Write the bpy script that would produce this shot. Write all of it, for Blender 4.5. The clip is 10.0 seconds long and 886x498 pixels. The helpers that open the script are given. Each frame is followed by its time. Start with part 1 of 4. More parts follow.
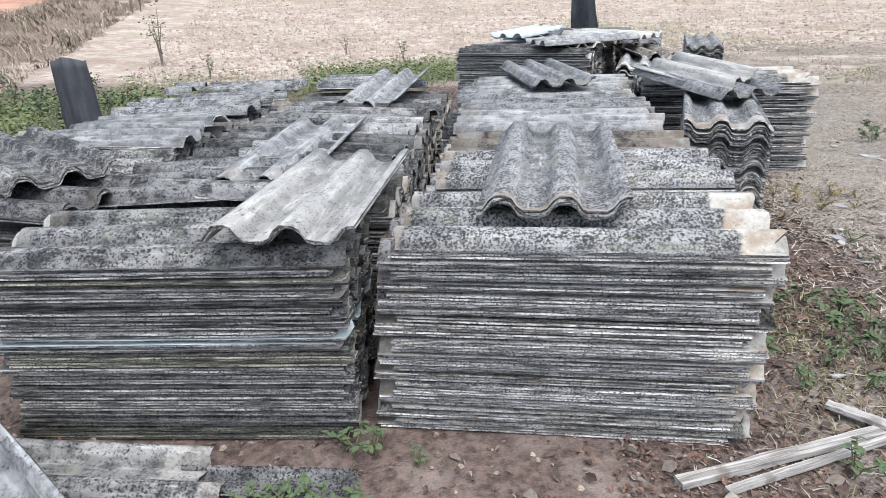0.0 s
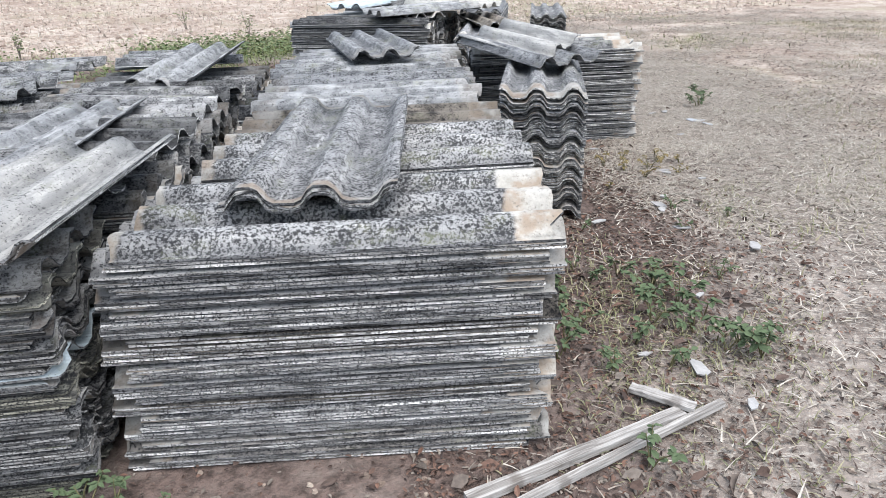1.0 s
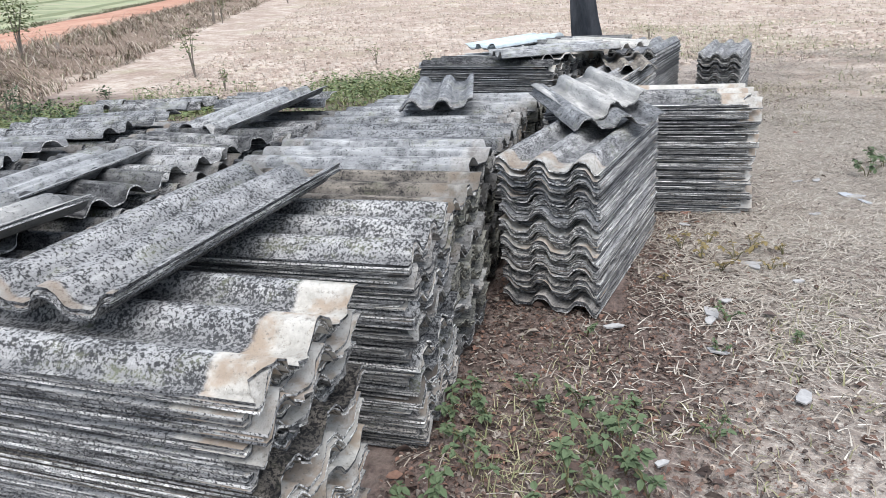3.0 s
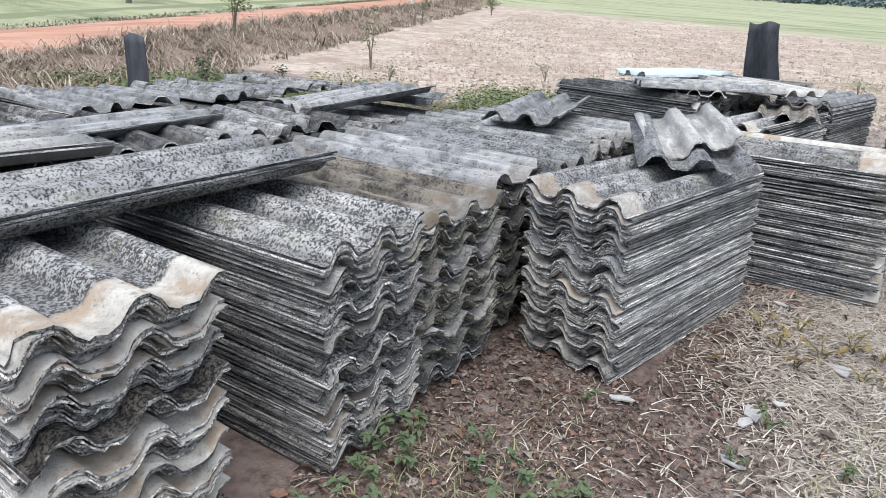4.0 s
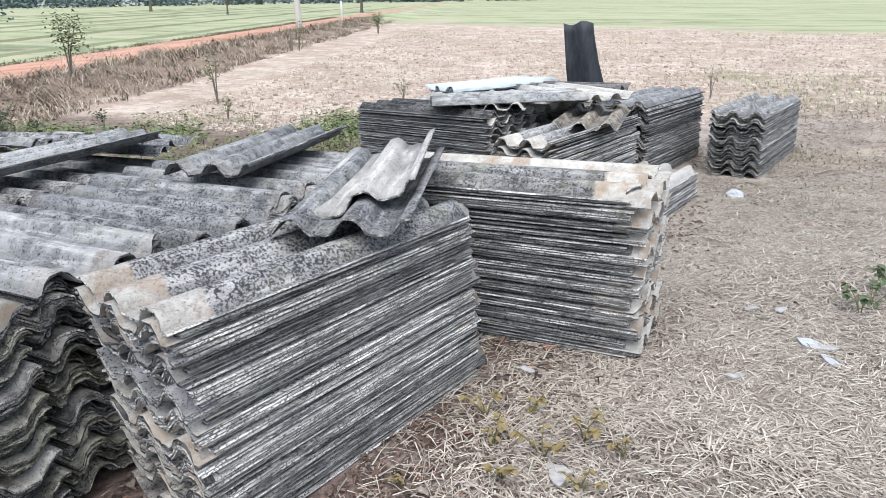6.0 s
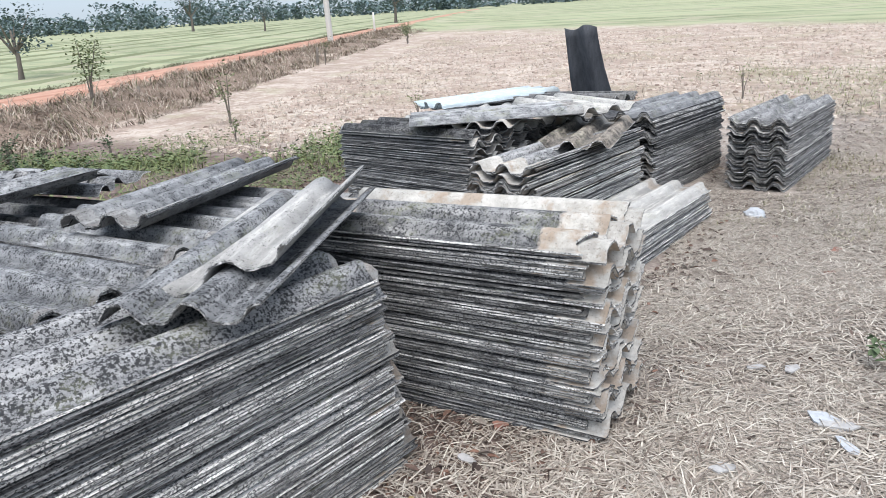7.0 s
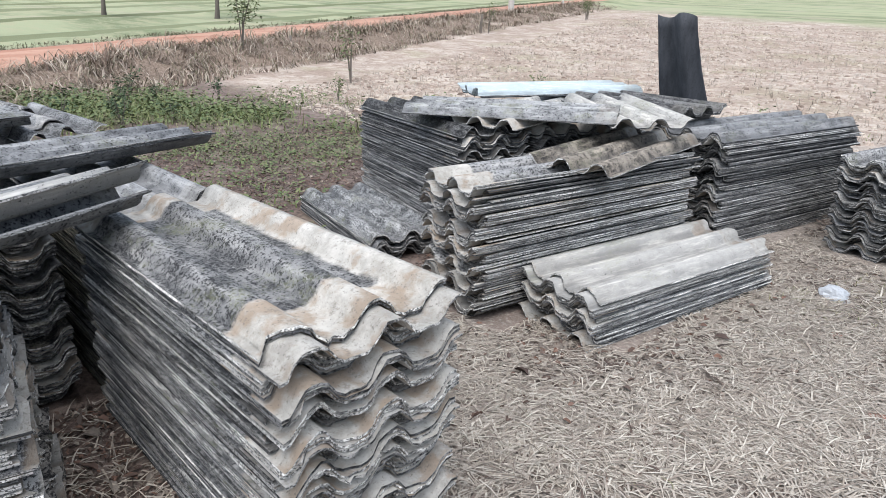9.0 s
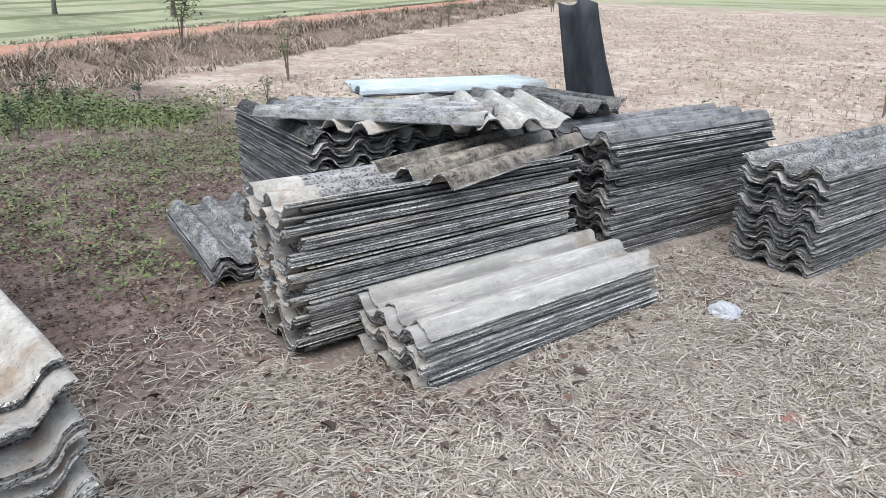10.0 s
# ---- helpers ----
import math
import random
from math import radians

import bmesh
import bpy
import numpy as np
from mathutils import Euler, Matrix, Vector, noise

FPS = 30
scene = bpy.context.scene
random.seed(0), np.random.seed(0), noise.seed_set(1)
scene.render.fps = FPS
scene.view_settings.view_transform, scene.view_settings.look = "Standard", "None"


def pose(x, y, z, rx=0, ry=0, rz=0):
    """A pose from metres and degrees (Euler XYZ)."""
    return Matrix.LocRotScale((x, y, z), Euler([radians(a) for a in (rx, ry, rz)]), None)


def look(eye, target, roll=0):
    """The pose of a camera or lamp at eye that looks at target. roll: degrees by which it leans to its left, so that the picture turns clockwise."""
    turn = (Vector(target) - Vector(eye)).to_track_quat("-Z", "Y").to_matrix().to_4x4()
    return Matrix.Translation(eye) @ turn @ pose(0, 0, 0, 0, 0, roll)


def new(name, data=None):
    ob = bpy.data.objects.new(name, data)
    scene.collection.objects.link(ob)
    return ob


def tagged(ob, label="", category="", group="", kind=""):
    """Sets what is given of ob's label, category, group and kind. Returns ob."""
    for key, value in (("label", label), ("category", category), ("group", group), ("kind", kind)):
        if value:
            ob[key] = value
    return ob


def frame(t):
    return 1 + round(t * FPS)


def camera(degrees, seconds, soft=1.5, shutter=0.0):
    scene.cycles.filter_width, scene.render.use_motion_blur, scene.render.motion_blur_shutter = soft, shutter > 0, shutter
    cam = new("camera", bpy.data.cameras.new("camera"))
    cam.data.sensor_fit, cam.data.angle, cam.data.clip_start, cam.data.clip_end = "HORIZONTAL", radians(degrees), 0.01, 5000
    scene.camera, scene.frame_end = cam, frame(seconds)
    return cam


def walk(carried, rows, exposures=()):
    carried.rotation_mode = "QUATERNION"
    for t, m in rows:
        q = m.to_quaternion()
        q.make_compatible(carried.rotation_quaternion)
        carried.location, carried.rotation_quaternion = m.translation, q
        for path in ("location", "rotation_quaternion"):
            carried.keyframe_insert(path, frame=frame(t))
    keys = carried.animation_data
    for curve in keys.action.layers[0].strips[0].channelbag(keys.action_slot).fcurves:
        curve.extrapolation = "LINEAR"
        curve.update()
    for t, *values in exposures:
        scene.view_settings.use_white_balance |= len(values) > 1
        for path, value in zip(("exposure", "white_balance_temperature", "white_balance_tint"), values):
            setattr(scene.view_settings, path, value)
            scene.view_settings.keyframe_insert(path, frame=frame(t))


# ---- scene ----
cam = camera(68.6, 10.0, 0.75)
METRES, EYE, TILT, LEAN, TURN = 7.692, 1.7, 0.0, 0.0, 9.3
ROWS = [
    (0.0, 0.0, 0.0, 0.0, -0.92, -22.59, 2.21),
    (0.5, 0.0214, 0.0165, -0.0029, -5.53, -23.1, 3.93),
    (1.0, 0.0613, 0.04, -0.0124, -11.52, -24.97, 1.89),
    (1.5, 0.0999, 0.0576, -0.018, -10.09, -23.55, 1.58),
    (2.0, 0.1481, 0.0799, -0.0155, -8.42, -24.56, 5.2),
    (2.5, 0.1996, 0.0884, -0.0107, 6.62, -22.09, 3.78),
    (4.0, 0.3158, 0.1739, -0.026, 26.13, -19.94, -2.55),
    (4.5, 0.3505, 0.1982, -0.023, 27.01, -19.99, 1.45),
    (5.0, 0.3662, 0.2517, -0.0259, 16.71, -20.03, -2.29),
    (5.5, 0.3886, 0.2943, -0.0256, 12.3, -21.87, 2.28),
    (7.0, 0.4604, 0.4313, -0.0201, 21.53, -17.82, 4.34),
    (7.5, 0.4933, 0.4737, -0.0215, 24.22, -20.46, 3.58),
    (8.0, 0.5095, 0.5244, -0.026, 25.64, -22.2, 2.18),
    (8.5, 0.5311, 0.5712, -0.0254, 28.42, -20.36, 1.63),
    (9.0, 0.5527, 0.6179, -0.0242, 37.98, -19.6, -0.92),
    (9.5, 0.5671, 0.6708, -0.0252, 41.49, -19.17, -5.1),
    (10.0, 0.5906, 0.7257, -0.027, 36.04, -20.02, -0.08),
]
PATH = [(t, pose(0, 0, EYE, TILT, LEAN, TURN) @ pose(METRES * x, METRES * y, METRES * z, 90 + pitch, roll, yaw)) for t, x, y, z, yaw, pitch, roll in ROWS]
PATH += [
    (2.7, look((1.503, 0.982, 1.635), (0.934, 2.749, 0.892), -2.9)),
    (3.8, look((2.072, 1.639, 1.514), (1.086, 3.232, 0.817), -2.1)),
    (5.7, look((2.687, 2.878, 1.508), (1.893, 4.590, 0.847), -1.8)),
    (6.8, look((2.900, 3.695, 1.558), (1.883, 5.307, 0.954), -3.8)),
]
walk(cam, sorted(PATH, key=lambda row: row[0]),
     exposures=[(0.0, 1.27), (2.5, 1.22), (4.3, 1.15), (5.0, 1.29), (7.0, 1.18), (8.5, 1.06), (10.0, 1.02)])

# ---- world and light ----
world = bpy.data.worlds.new("overcast_sky")
world.use_nodes = True
scene.world = world
wn, wl = world.node_tree.nodes, world.node_tree.links
wn.clear()
sky = wn.new("ShaderNodeTexSky")
sky.sky_type, sky.sun_disc = "NISHITA", False
sky.sun_elevation, sky.sun_rotation = radians(68), radians(146)
sky.air_density, sky.dust_density, sky.ozone_density = 1.0, 4.0, 1.0
bg_sky, bg_cloud, add, wout = (wn.new(k) for k in ("ShaderNodeBackground", "ShaderNodeBackground", "ShaderNodeAddShader", "ShaderNodeOutputWorld"))
bg_sky.inputs["Strength"].default_value = 0.05
bg_cloud.inputs["Color"].default_value = (0.80, 0.94, 1.15, 1)
bg_cloud.inputs["Strength"].default_value = 0.22
wl.new(sky.outputs[0], bg_sky.inputs["Color"])
wl.new(bg_sky.outputs[0], add.inputs[0])
wl.new(bg_cloud.outputs[0], add.inputs[1])
wl.new(add.outputs[0], wout.inputs["Surface"])
sun = new("sun", bpy.data.lights.new("sun", "SUN"))
sun.data.energy, sun.data.angle, sun.data.color = 1.8, radians(70), (0.965, 0.985, 1.03)
sun.matrix_world = look((4, 0, 18), (0, 6, 0))


# ---- materials ----
def material(name, rough=0.85, spec=0.3):
    m = bpy.data.materials.new(name)
    m.use_nodes = True
    n, l = m.node_tree.nodes, m.node_tree.links
    b = n["Principled BSDF"]
    b.inputs["Roughness"].default_value = rough
    b.inputs["Specular IOR Level"].default_value = spec
    return m, n, l, b


class Net:
    """Short ways to add nodes to one material."""

    def __init__(self, n, l):
        self.n, self.l = n, l

    def put(self, sock, v):
        if isinstance(v, bpy.types.NodeSocket):
            self.l.new(v, sock)
        elif isinstance(v, (tuple, list)) and len(v) == 3 and sock.type == "RGBA":
            sock.default_value = (*v, 1)
        else:
            sock.default_value = v

    def noise(self, vec, scale, detail=4, rough=0.6):
        x = self.n.new("ShaderNodeTexNoise")
        self.put(x.inputs["Vector"], vec)
        x.inputs["Scale"].default_value, x.inputs["Detail"].default_value, x.inputs["Roughness"].default_value = scale, detail, rough
        return x.outputs["Fac"]

    def ramp(self, fac, lo, hi, a=0.0, b=1.0):
        x = self.n.new("ShaderNodeMapRange")
        x.interpolation_type = "SMOOTHSTEP"
        for k, v in (("Value", fac), ("From Min", lo), ("From Max", hi), ("To Min", a), ("To Max", b)):
            self.put(x.inputs[k], v)
        return x.outputs["Result"]

    def math(self, op, a, b=0.0):
        x = self.n.new("ShaderNodeMath")
        x.operation = op
        self.put(x.inputs[0], a)
        self.put(x.inputs[1], b)
        return x.outputs[0]

    def mix(self, fac, a, b, kind="MIX"):
        x = self.n.new("ShaderNodeMix")
        x.data_type, x.blend_type = "RGBA", kind
        self.put(x.inputs[0], fac)
        self.put(x.inputs[6], a)
        self.put(x.inputs[7], b)
        return x.outputs[2]

    def object_co(self):
        return self.n.new("ShaderNodeTexCoord").outputs["Object"]

    def rand(self):
        return self.n.new("ShaderNodeObjectInfo").outputs["Random"]

    def island(self):
        return self.n.new("ShaderNodeNewGeometry").outputs["Random Per Island"]

    def shifted(self, vec, r, amount=37.0):
        x = self.n.new("ShaderNodeVectorMath")
        x.operation = "ADD"
        self.put(x.inputs[0], vec)
        c = self.n.new("ShaderNodeCombineXYZ")
        self.put(c.inputs[0], self.math("MULTIPLY", r, amount))
        self.put(c.inputs[1], self.math("MULTIPLY", r, amount * 1.7))
        self.l.new(c.outputs[0], x.inputs[1])
        return x.outputs[0]

    def scaled(self, vec, s):
        x = self.n.new("ShaderNodeMapping")
        self.put(x.inputs["Vector"], vec)
        x.inputs["Scale"].default_value = s
        return x.outputs[0]

    def sep(self, vec):
        x = self.n.new("ShaderNodeSeparateXYZ")
        self.put(x.inputs[0], vec)
        return x.outputs

    def attr(self, name):
        x = self.n.new("ShaderNodeAttribute")
        x.attribute_name = name
        return x.outputs["Fac"]

    def bump(self, b, height, strength, dist=0.004):
        x = self.n.new("ShaderNodeBump")
        x.inputs["Strength"].default_value, x.inputs["Distance"].default_value = strength, dist
        self.put(x.inputs["Height"], height)
        self.l.new(x.outputs[0], b.inputs["Normal"])


def cement(name, tone=1.0, clean_ends=1.0, lichen=0.0, tint=(1.0, 1.0, 1.0), spread=(0.32, 1.2), marked=False, even=0.0, strip=False):
    """Weathered fibre cement: grey, black lichen specks, some ends paler where they were overlapped on the roof."""
    m, n, l, b = material(name, 0.9, 0.15)
    k = Net(n, l)
    co, r = k.object_co(), k.rand()
    v = k.shifted(co, r)
    r2 = k.math("FRACT", k.math("MULTIPLY", r, 17.31))
    r3 = k.math("FRACT", k.math("MULTIPLY", r, 53.77))
    big = k.noise(k.scaled(v, (2.2, 7.0, 2.0)), 1.0, 4)
    mid = k.noise(v, 11.0, 7, 0.75)
    streak = k.noise(k.scaled(v, (4.0, 42.0, 12.0)), 1.0, 5, 0.7)
    speckle = k.noise(v, 98.0, 5, 0.72)
    fine = k.noise(v, 210.0, 4, 0.8)
    dark, light, chalk = (tuple(c * tone * t for c, t in zip(p, tint)) for p in ((0.10, 0.102, 0.108), (0.41, 0.412, 0.415), (0.74, 0.735, 0.72)))
    dark = tuple(a + (c - a) * even for a, c in zip(dark, light))
    base = k.mix(k.ramp(k.math("ADD", mid, k.ramp(big, 0.3, 0.7, -0.07, 0.07)), 0.36, 0.62), dark, light)
    base = k.mix(k.ramp(streak, 0.48, 0.68, 0.0, 0.6), base, chalk)
    base = k.mix(k.ramp(fine, 0.56, 0.70, 0.0, 0.7), base, chalk)
    cover = k.math("ADD", k.ramp(mid, 0.35, 0.65, 0.035, -0.035), k.ramp(r2, 0.0, 1.0, -0.05, 0.03))
    cover = k.math("ADD", cover, 0.035 * lichen)
    speck = k.ramp(k.math("ADD", speckle, cover), 0.522, 0.565)
    speck2 = k.ramp(k.math("ADD", fine, cover), 0.55, 0.68, 0.0, 0.75)
    body = k.mix(k.math("MULTIPLY", k.math("MAXIMUM", speck, speck2), 0.9), base, (0.02, 0.021, 0.024))
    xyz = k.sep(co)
    # Darker low in the profile, in broad patches.
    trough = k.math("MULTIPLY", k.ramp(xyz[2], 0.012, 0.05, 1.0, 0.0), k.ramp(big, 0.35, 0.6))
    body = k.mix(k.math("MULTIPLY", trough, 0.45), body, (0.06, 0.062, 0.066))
    wob = k.math("ADD", k.math("MULTIPLY", k.math("SUBTRACT", mid, 0.5), 0.05), k.math("MULTIPLY", k.math("SUBTRACT", big, 0.5), 0.08))
    moss = k.ramp(k.noise(k.scaled(v, (3.0, 5.0, 5.0)), 1.0, 6, 0.8), 0.52, 0.66, 0.0, 0.35)
    body = k.mix(k.math("MULTIPLY", moss, k.ramp(speckle, 0.40, 0.55)), body, (0.30, 0.315, 0.20))
    side = k.math("ADD", xyz[0], wob)
    right = k.ramp(k.math("SUBTRACT", side, k.ramp(r2, 0.0, 1.0, 0.47 if marked else 0.50, 0.53 if marked else 0.70)), 0.0, 0.02)
    left = k.ramp(k.math("SUBTRACT", k.math("MULTIPLY", side, -1.0), k.ramp(r3, 0.0, 1.0, 0.52, 0.76)), 0.0, 0.02)
    if strip:
        right = k.math("MAXIMUM", right, k.ramp(k.math("ADD", xyz[1], wob), 0.165, 0.19))
    pale = k.math("MULTIPLY", k.math("MAXIMUM", right, left), clean_ends)
    stain = k.ramp(k.noise(v, 7.0, 5, 0.6), 0.46, 0.62, 0.0, 0.75)
    end = k.mix(k.ramp(mid, 0.35, 0.65), (0.36, 0.345, 0.315), (0.55, 0.535, 0.50))
    end = k.mix(stain, end, (0.31, 0.235, 0.17))
    end = k.mix(k.ramp(speckle, 0.58, 0.64, 0.0, 0.55), end, (0.13, 0.12, 0.11))
    end = k.mix(k.ramp(k.noise(v, 24.0, 6, 0.8), 0.55, 0.66, 0.0, 0.6), end, (0.17, 0.15, 0.13))
    col = k.mix(pale, body, end)
    col = k.mix(1.0, col, k.mix(r, (spread[0],) * 3, (spread[1], spread[1] * 0.99, spread[1] * 0.96)), "MULTIPLY")
    k.put(b.inputs["Base Color"], col)
    k.bump(b, k.math("ADD", k.math("MULTIPLY", speckle, 0.6), k.math("MULTIPLY", fine, 0.4)), 0.9, 0.006)
    return m


def cement_edge(name="cement_sheet_rim", tone=1.0, tint=(1.0, 1.0, 1.0)):
    """The bare broken rim of a sheet: paler, with less lichen."""
    m, n, l, b = material(name, 0.95, 0.1)
    k = Net(n, l)
    r = k.rand()
    v = k.shifted(k.object_co(), r)
    col = k.mix(k.ramp(k.noise(k.scaled(v, (5.0, 30.0, 40.0)), 1.0, 5, 0.7), 0.36, 0.64), tuple(0.11 * tone * c for c in tint), tuple(c * tone * t for c, t in zip((0.82, 0.815, 0.80), tint)))
    col = k.mix(k.ramp(k.noise(v, 150, 3, 0.7), 0.50, 0.58, 0.0, 0.9), col, (0.03, 0.03, 0.032))
    r2 = k.math("FRACT", k.math("MULTIPLY", r, 29.7))
    col = k.mix(1.0, col, k.mix(k.ramp(r2, 0.0, 1.0), (0.22, 0.225, 0.235), (1.25, 1.24, 1.2)), "MULTIPLY")
    k.put(b.inputs["Base Color"], col)
    return m


EDGE = cement_edge()
EDGE_DARK = cement_edge("dark_cement_sheet_rim", 0.60)
EDGE_MOSS = cement_edge("mossy_cement_sheet_rim", 0.52, (1.04, 1.02, 0.86))
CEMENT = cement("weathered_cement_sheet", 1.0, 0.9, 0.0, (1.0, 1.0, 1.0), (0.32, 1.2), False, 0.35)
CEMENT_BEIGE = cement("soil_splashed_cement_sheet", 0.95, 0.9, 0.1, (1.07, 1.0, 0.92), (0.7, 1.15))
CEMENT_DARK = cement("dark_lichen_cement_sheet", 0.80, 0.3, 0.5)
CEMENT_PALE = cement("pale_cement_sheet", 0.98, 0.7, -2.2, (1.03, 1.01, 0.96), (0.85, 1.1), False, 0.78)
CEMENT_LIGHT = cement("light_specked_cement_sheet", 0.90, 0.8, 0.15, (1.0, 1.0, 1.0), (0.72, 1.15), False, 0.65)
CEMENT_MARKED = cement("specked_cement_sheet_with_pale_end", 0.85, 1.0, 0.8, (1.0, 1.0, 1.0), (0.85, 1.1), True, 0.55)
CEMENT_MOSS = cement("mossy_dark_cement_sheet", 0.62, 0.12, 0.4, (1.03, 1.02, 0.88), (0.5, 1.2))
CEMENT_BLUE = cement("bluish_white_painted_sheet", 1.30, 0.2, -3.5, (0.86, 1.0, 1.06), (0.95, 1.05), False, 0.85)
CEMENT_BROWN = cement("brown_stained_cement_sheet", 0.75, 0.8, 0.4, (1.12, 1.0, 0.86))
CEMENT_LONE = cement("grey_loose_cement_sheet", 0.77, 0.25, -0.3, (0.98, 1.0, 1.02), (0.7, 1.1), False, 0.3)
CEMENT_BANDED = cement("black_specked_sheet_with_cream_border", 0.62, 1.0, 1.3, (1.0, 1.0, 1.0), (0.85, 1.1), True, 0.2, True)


# ---- helpers for meshes ----
def mesh_of(name, verts, faces, mat, smooth=False):
    me = bpy.data.meshes.new(name)
    me.from_pydata(verts, [], faces)
    me.materials.append(mat)
    if smooth:
        me.polygons.foreach_set("use_smooth", [True] * len(me.polygons))
    me.update()
    return me


def part(name, me, parent, m=None, label=""):
    ob = new(name, me)
    ob.parent = parent
    if m is not None:
        ob.matrix_basis = m
    return tagged(ob, label)


SHEET_W, SHEET_L, SHEET_T, WAVE = 0.52, 1.38, 0.0076, 0.057


def wave(y):
    """Height of the sheet's profile at y across its width: two round ridges, flat troughs, one edge turned up, one down."""
    c = 0.5 + 0.5 * math.cos(2 * math.pi * (y + 0.175) / 0.215)
    c = min(1.0, max(0.0, (c - 0.28) / 0.70))
    return WAVE * (c * c * (3 - 2 * c)) ** 0.85


def sheet_mesh(name, seed, length=SHEET_L, y0=-SHEET_W / 2, y1=SHEET_W / 2, chip=0.012, broken=0.0, bend=0.0, nx=5):
    """A corrugated sheet with ragged ends; broken cuts the +x end slantwise by that many metres."""
    rnd = random.Random(seed)
    ny = max(10, round((y1 - y0) / SHEET_W * 26))
    ys = [y0 + (y1 - y0) * j / ny for j in range(ny + 1)]
    e0 = [rnd.uniform(-1, 1) * chip * 0.35 for _ in ys]
    e1 = [rnd.uniform(-1, 1) * chip * 0.35 for _ in ys]
    for e in (e0, e1):
        if rnd.random() < 0.7:
            c, w, d = rnd.uniform(y0, y1), rnd.uniform(0.02, 0.07), rnd.uniform(0.5, 2.2) * chip
            for j, y in enumerate(ys):
                e[j] += d * max(0, 1 - abs(y - c) / w)
    slant, sag = rnd.uniform(-0.002, 0.002), rnd.uniform(-0.0015, 0.0015)
    verts = []
    for level in (1, 0):
        for i in range(nx + 1):
            f = i / nx
            for j, y in enumerate(ys):
                g = (y - y0) / (y1 - y0)
                a = -length / 2 + e0[j]
                z_ = length / 2 - e1[j] - broken * (0.5 + 0.5 * math.sin(5.5 * g + seed)) * (0.4 + 0.6 * g)
                x = a + (z_ - a) * f
                dy = slant * (2 * f - 1) + (rnd.uniform(-0.002, 0.002) if j in (0, ny) else 0)
                verts.append((x, y + dy, wave(y) + sag * (1 - (2 * f - 1) ** 2) + bend * x * x + level * SHEET_T))
    row, lay = ny + 1, (ny + 1) * (nx + 1)
    faces, soft = [], []
    for i in range(nx):
        for j in range(ny):
            a = i * row + j
            faces.append((a, a + row, a + row + 1, a + 1))
            faces.append((a + lay, a + lay + 1, a + lay + row + 1, a + lay + row))
            soft += [True, True]
    for i in range(nx):
        for a in (i * row,):
            faces.append((a, a + lay, a + lay + row, a + row))
        a = i * row + ny
        faces.append((a, a + row, a + lay + row, a + lay))
        soft += [False, False]
    for j in range(ny):
        faces.append((j, j + 1, j + 1 + lay, j + lay))
        a = nx * row + j
        faces.append((a, a + lay, a + lay + 1, a + 1))
        soft += [False, False]
    me = bpy.data.meshes.new(name)
    me.from_pydata(verts, [], faces)
    me.polygons.foreach_set("use_smooth", soft)
    me.polygons.foreach_set("material_index", [0 if s else 1 for s in soft])
    me.update()
    return me


def family(mat, key):
    out = []
    for s in range(6):
        me = sheet_mesh("corrugated_sheet", 100 * key + s, chip=0.012 if s < 4 else 0.03, nx=4)
        me.materials.append(mat)
        me.materials.append(EDGE_MOSS if mat is CEMENT_MOSS else EDGE_DARK if mat is CEMENT_DARK else EDGE)
        out.append(me)
    return out


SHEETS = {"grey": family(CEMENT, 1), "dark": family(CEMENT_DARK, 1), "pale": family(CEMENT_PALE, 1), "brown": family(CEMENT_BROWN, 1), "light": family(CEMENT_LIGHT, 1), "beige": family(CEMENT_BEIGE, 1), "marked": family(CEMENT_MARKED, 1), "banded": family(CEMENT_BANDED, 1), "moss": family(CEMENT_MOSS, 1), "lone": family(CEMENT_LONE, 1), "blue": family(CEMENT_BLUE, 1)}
PITCH = 0.0118
STACKS = "stacks of old roofing sheets"


def stack(label, x, y, yaw, height, kinds="grey", seed=0, z=0.0, lean=(0.0, 0.0), step=0.035, pitch=PITCH, top=None, tilt=(0.0, 0.0), stretch=1.0, streak=None, foot=0.0, wide=1.0):
    """A pile of nested sheets up to that height; bundles of a few sheets jut out by turns. lean: drift of the top along and across."""
    rnd = random.Random(seed)
    base = new("sheet_stack")
    base.matrix_world = pose(x, y, z, tilt[0], tilt[1], yaw)
    tagged(base, label, "roofing sheets", STACKS)
    left, sign, dx, dy, dr, up = 0, 1, 0.0, 0.0, 0.0, 0.0
    names = kinds.split()
    while up < height - WAVE:
        if left == 0:
            up += rnd.uniform(0.003, 0.013) if up else 0.0
            left = rnd.choice((1, 2, 3, 3, 4, 5))
            sign = -sign
            dx = sign * rnd.uniform(0.3, 1.0) * step
            dy, dr = rnd.uniform(-0.004, 0.004), rnd.uniform(-0.25, 0.25)
            kind = rnd.choice(names)
        left -= 1
        f = up / height
        use = top if top and up > height - WAVE - 3.4 * pitch else "blue" if streak and abs(f - streak) < 0.018 else "beige" if f < foot else kind
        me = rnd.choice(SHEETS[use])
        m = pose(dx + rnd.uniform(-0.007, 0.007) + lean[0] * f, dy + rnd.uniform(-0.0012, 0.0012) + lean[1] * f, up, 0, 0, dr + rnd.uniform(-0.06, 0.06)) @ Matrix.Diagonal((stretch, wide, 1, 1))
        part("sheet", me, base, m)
        up += pitch
    return base


def loose(label, me, m, mat, group="loose roofing sheets"):
    if not me.materials:
        me.materials.append(mat)
        me.materials.append(EDGE)
    ob = new("roofing_sheet", me)
    ob.matrix_world = m
    return tagged(ob, label, "roofing sheet", group)


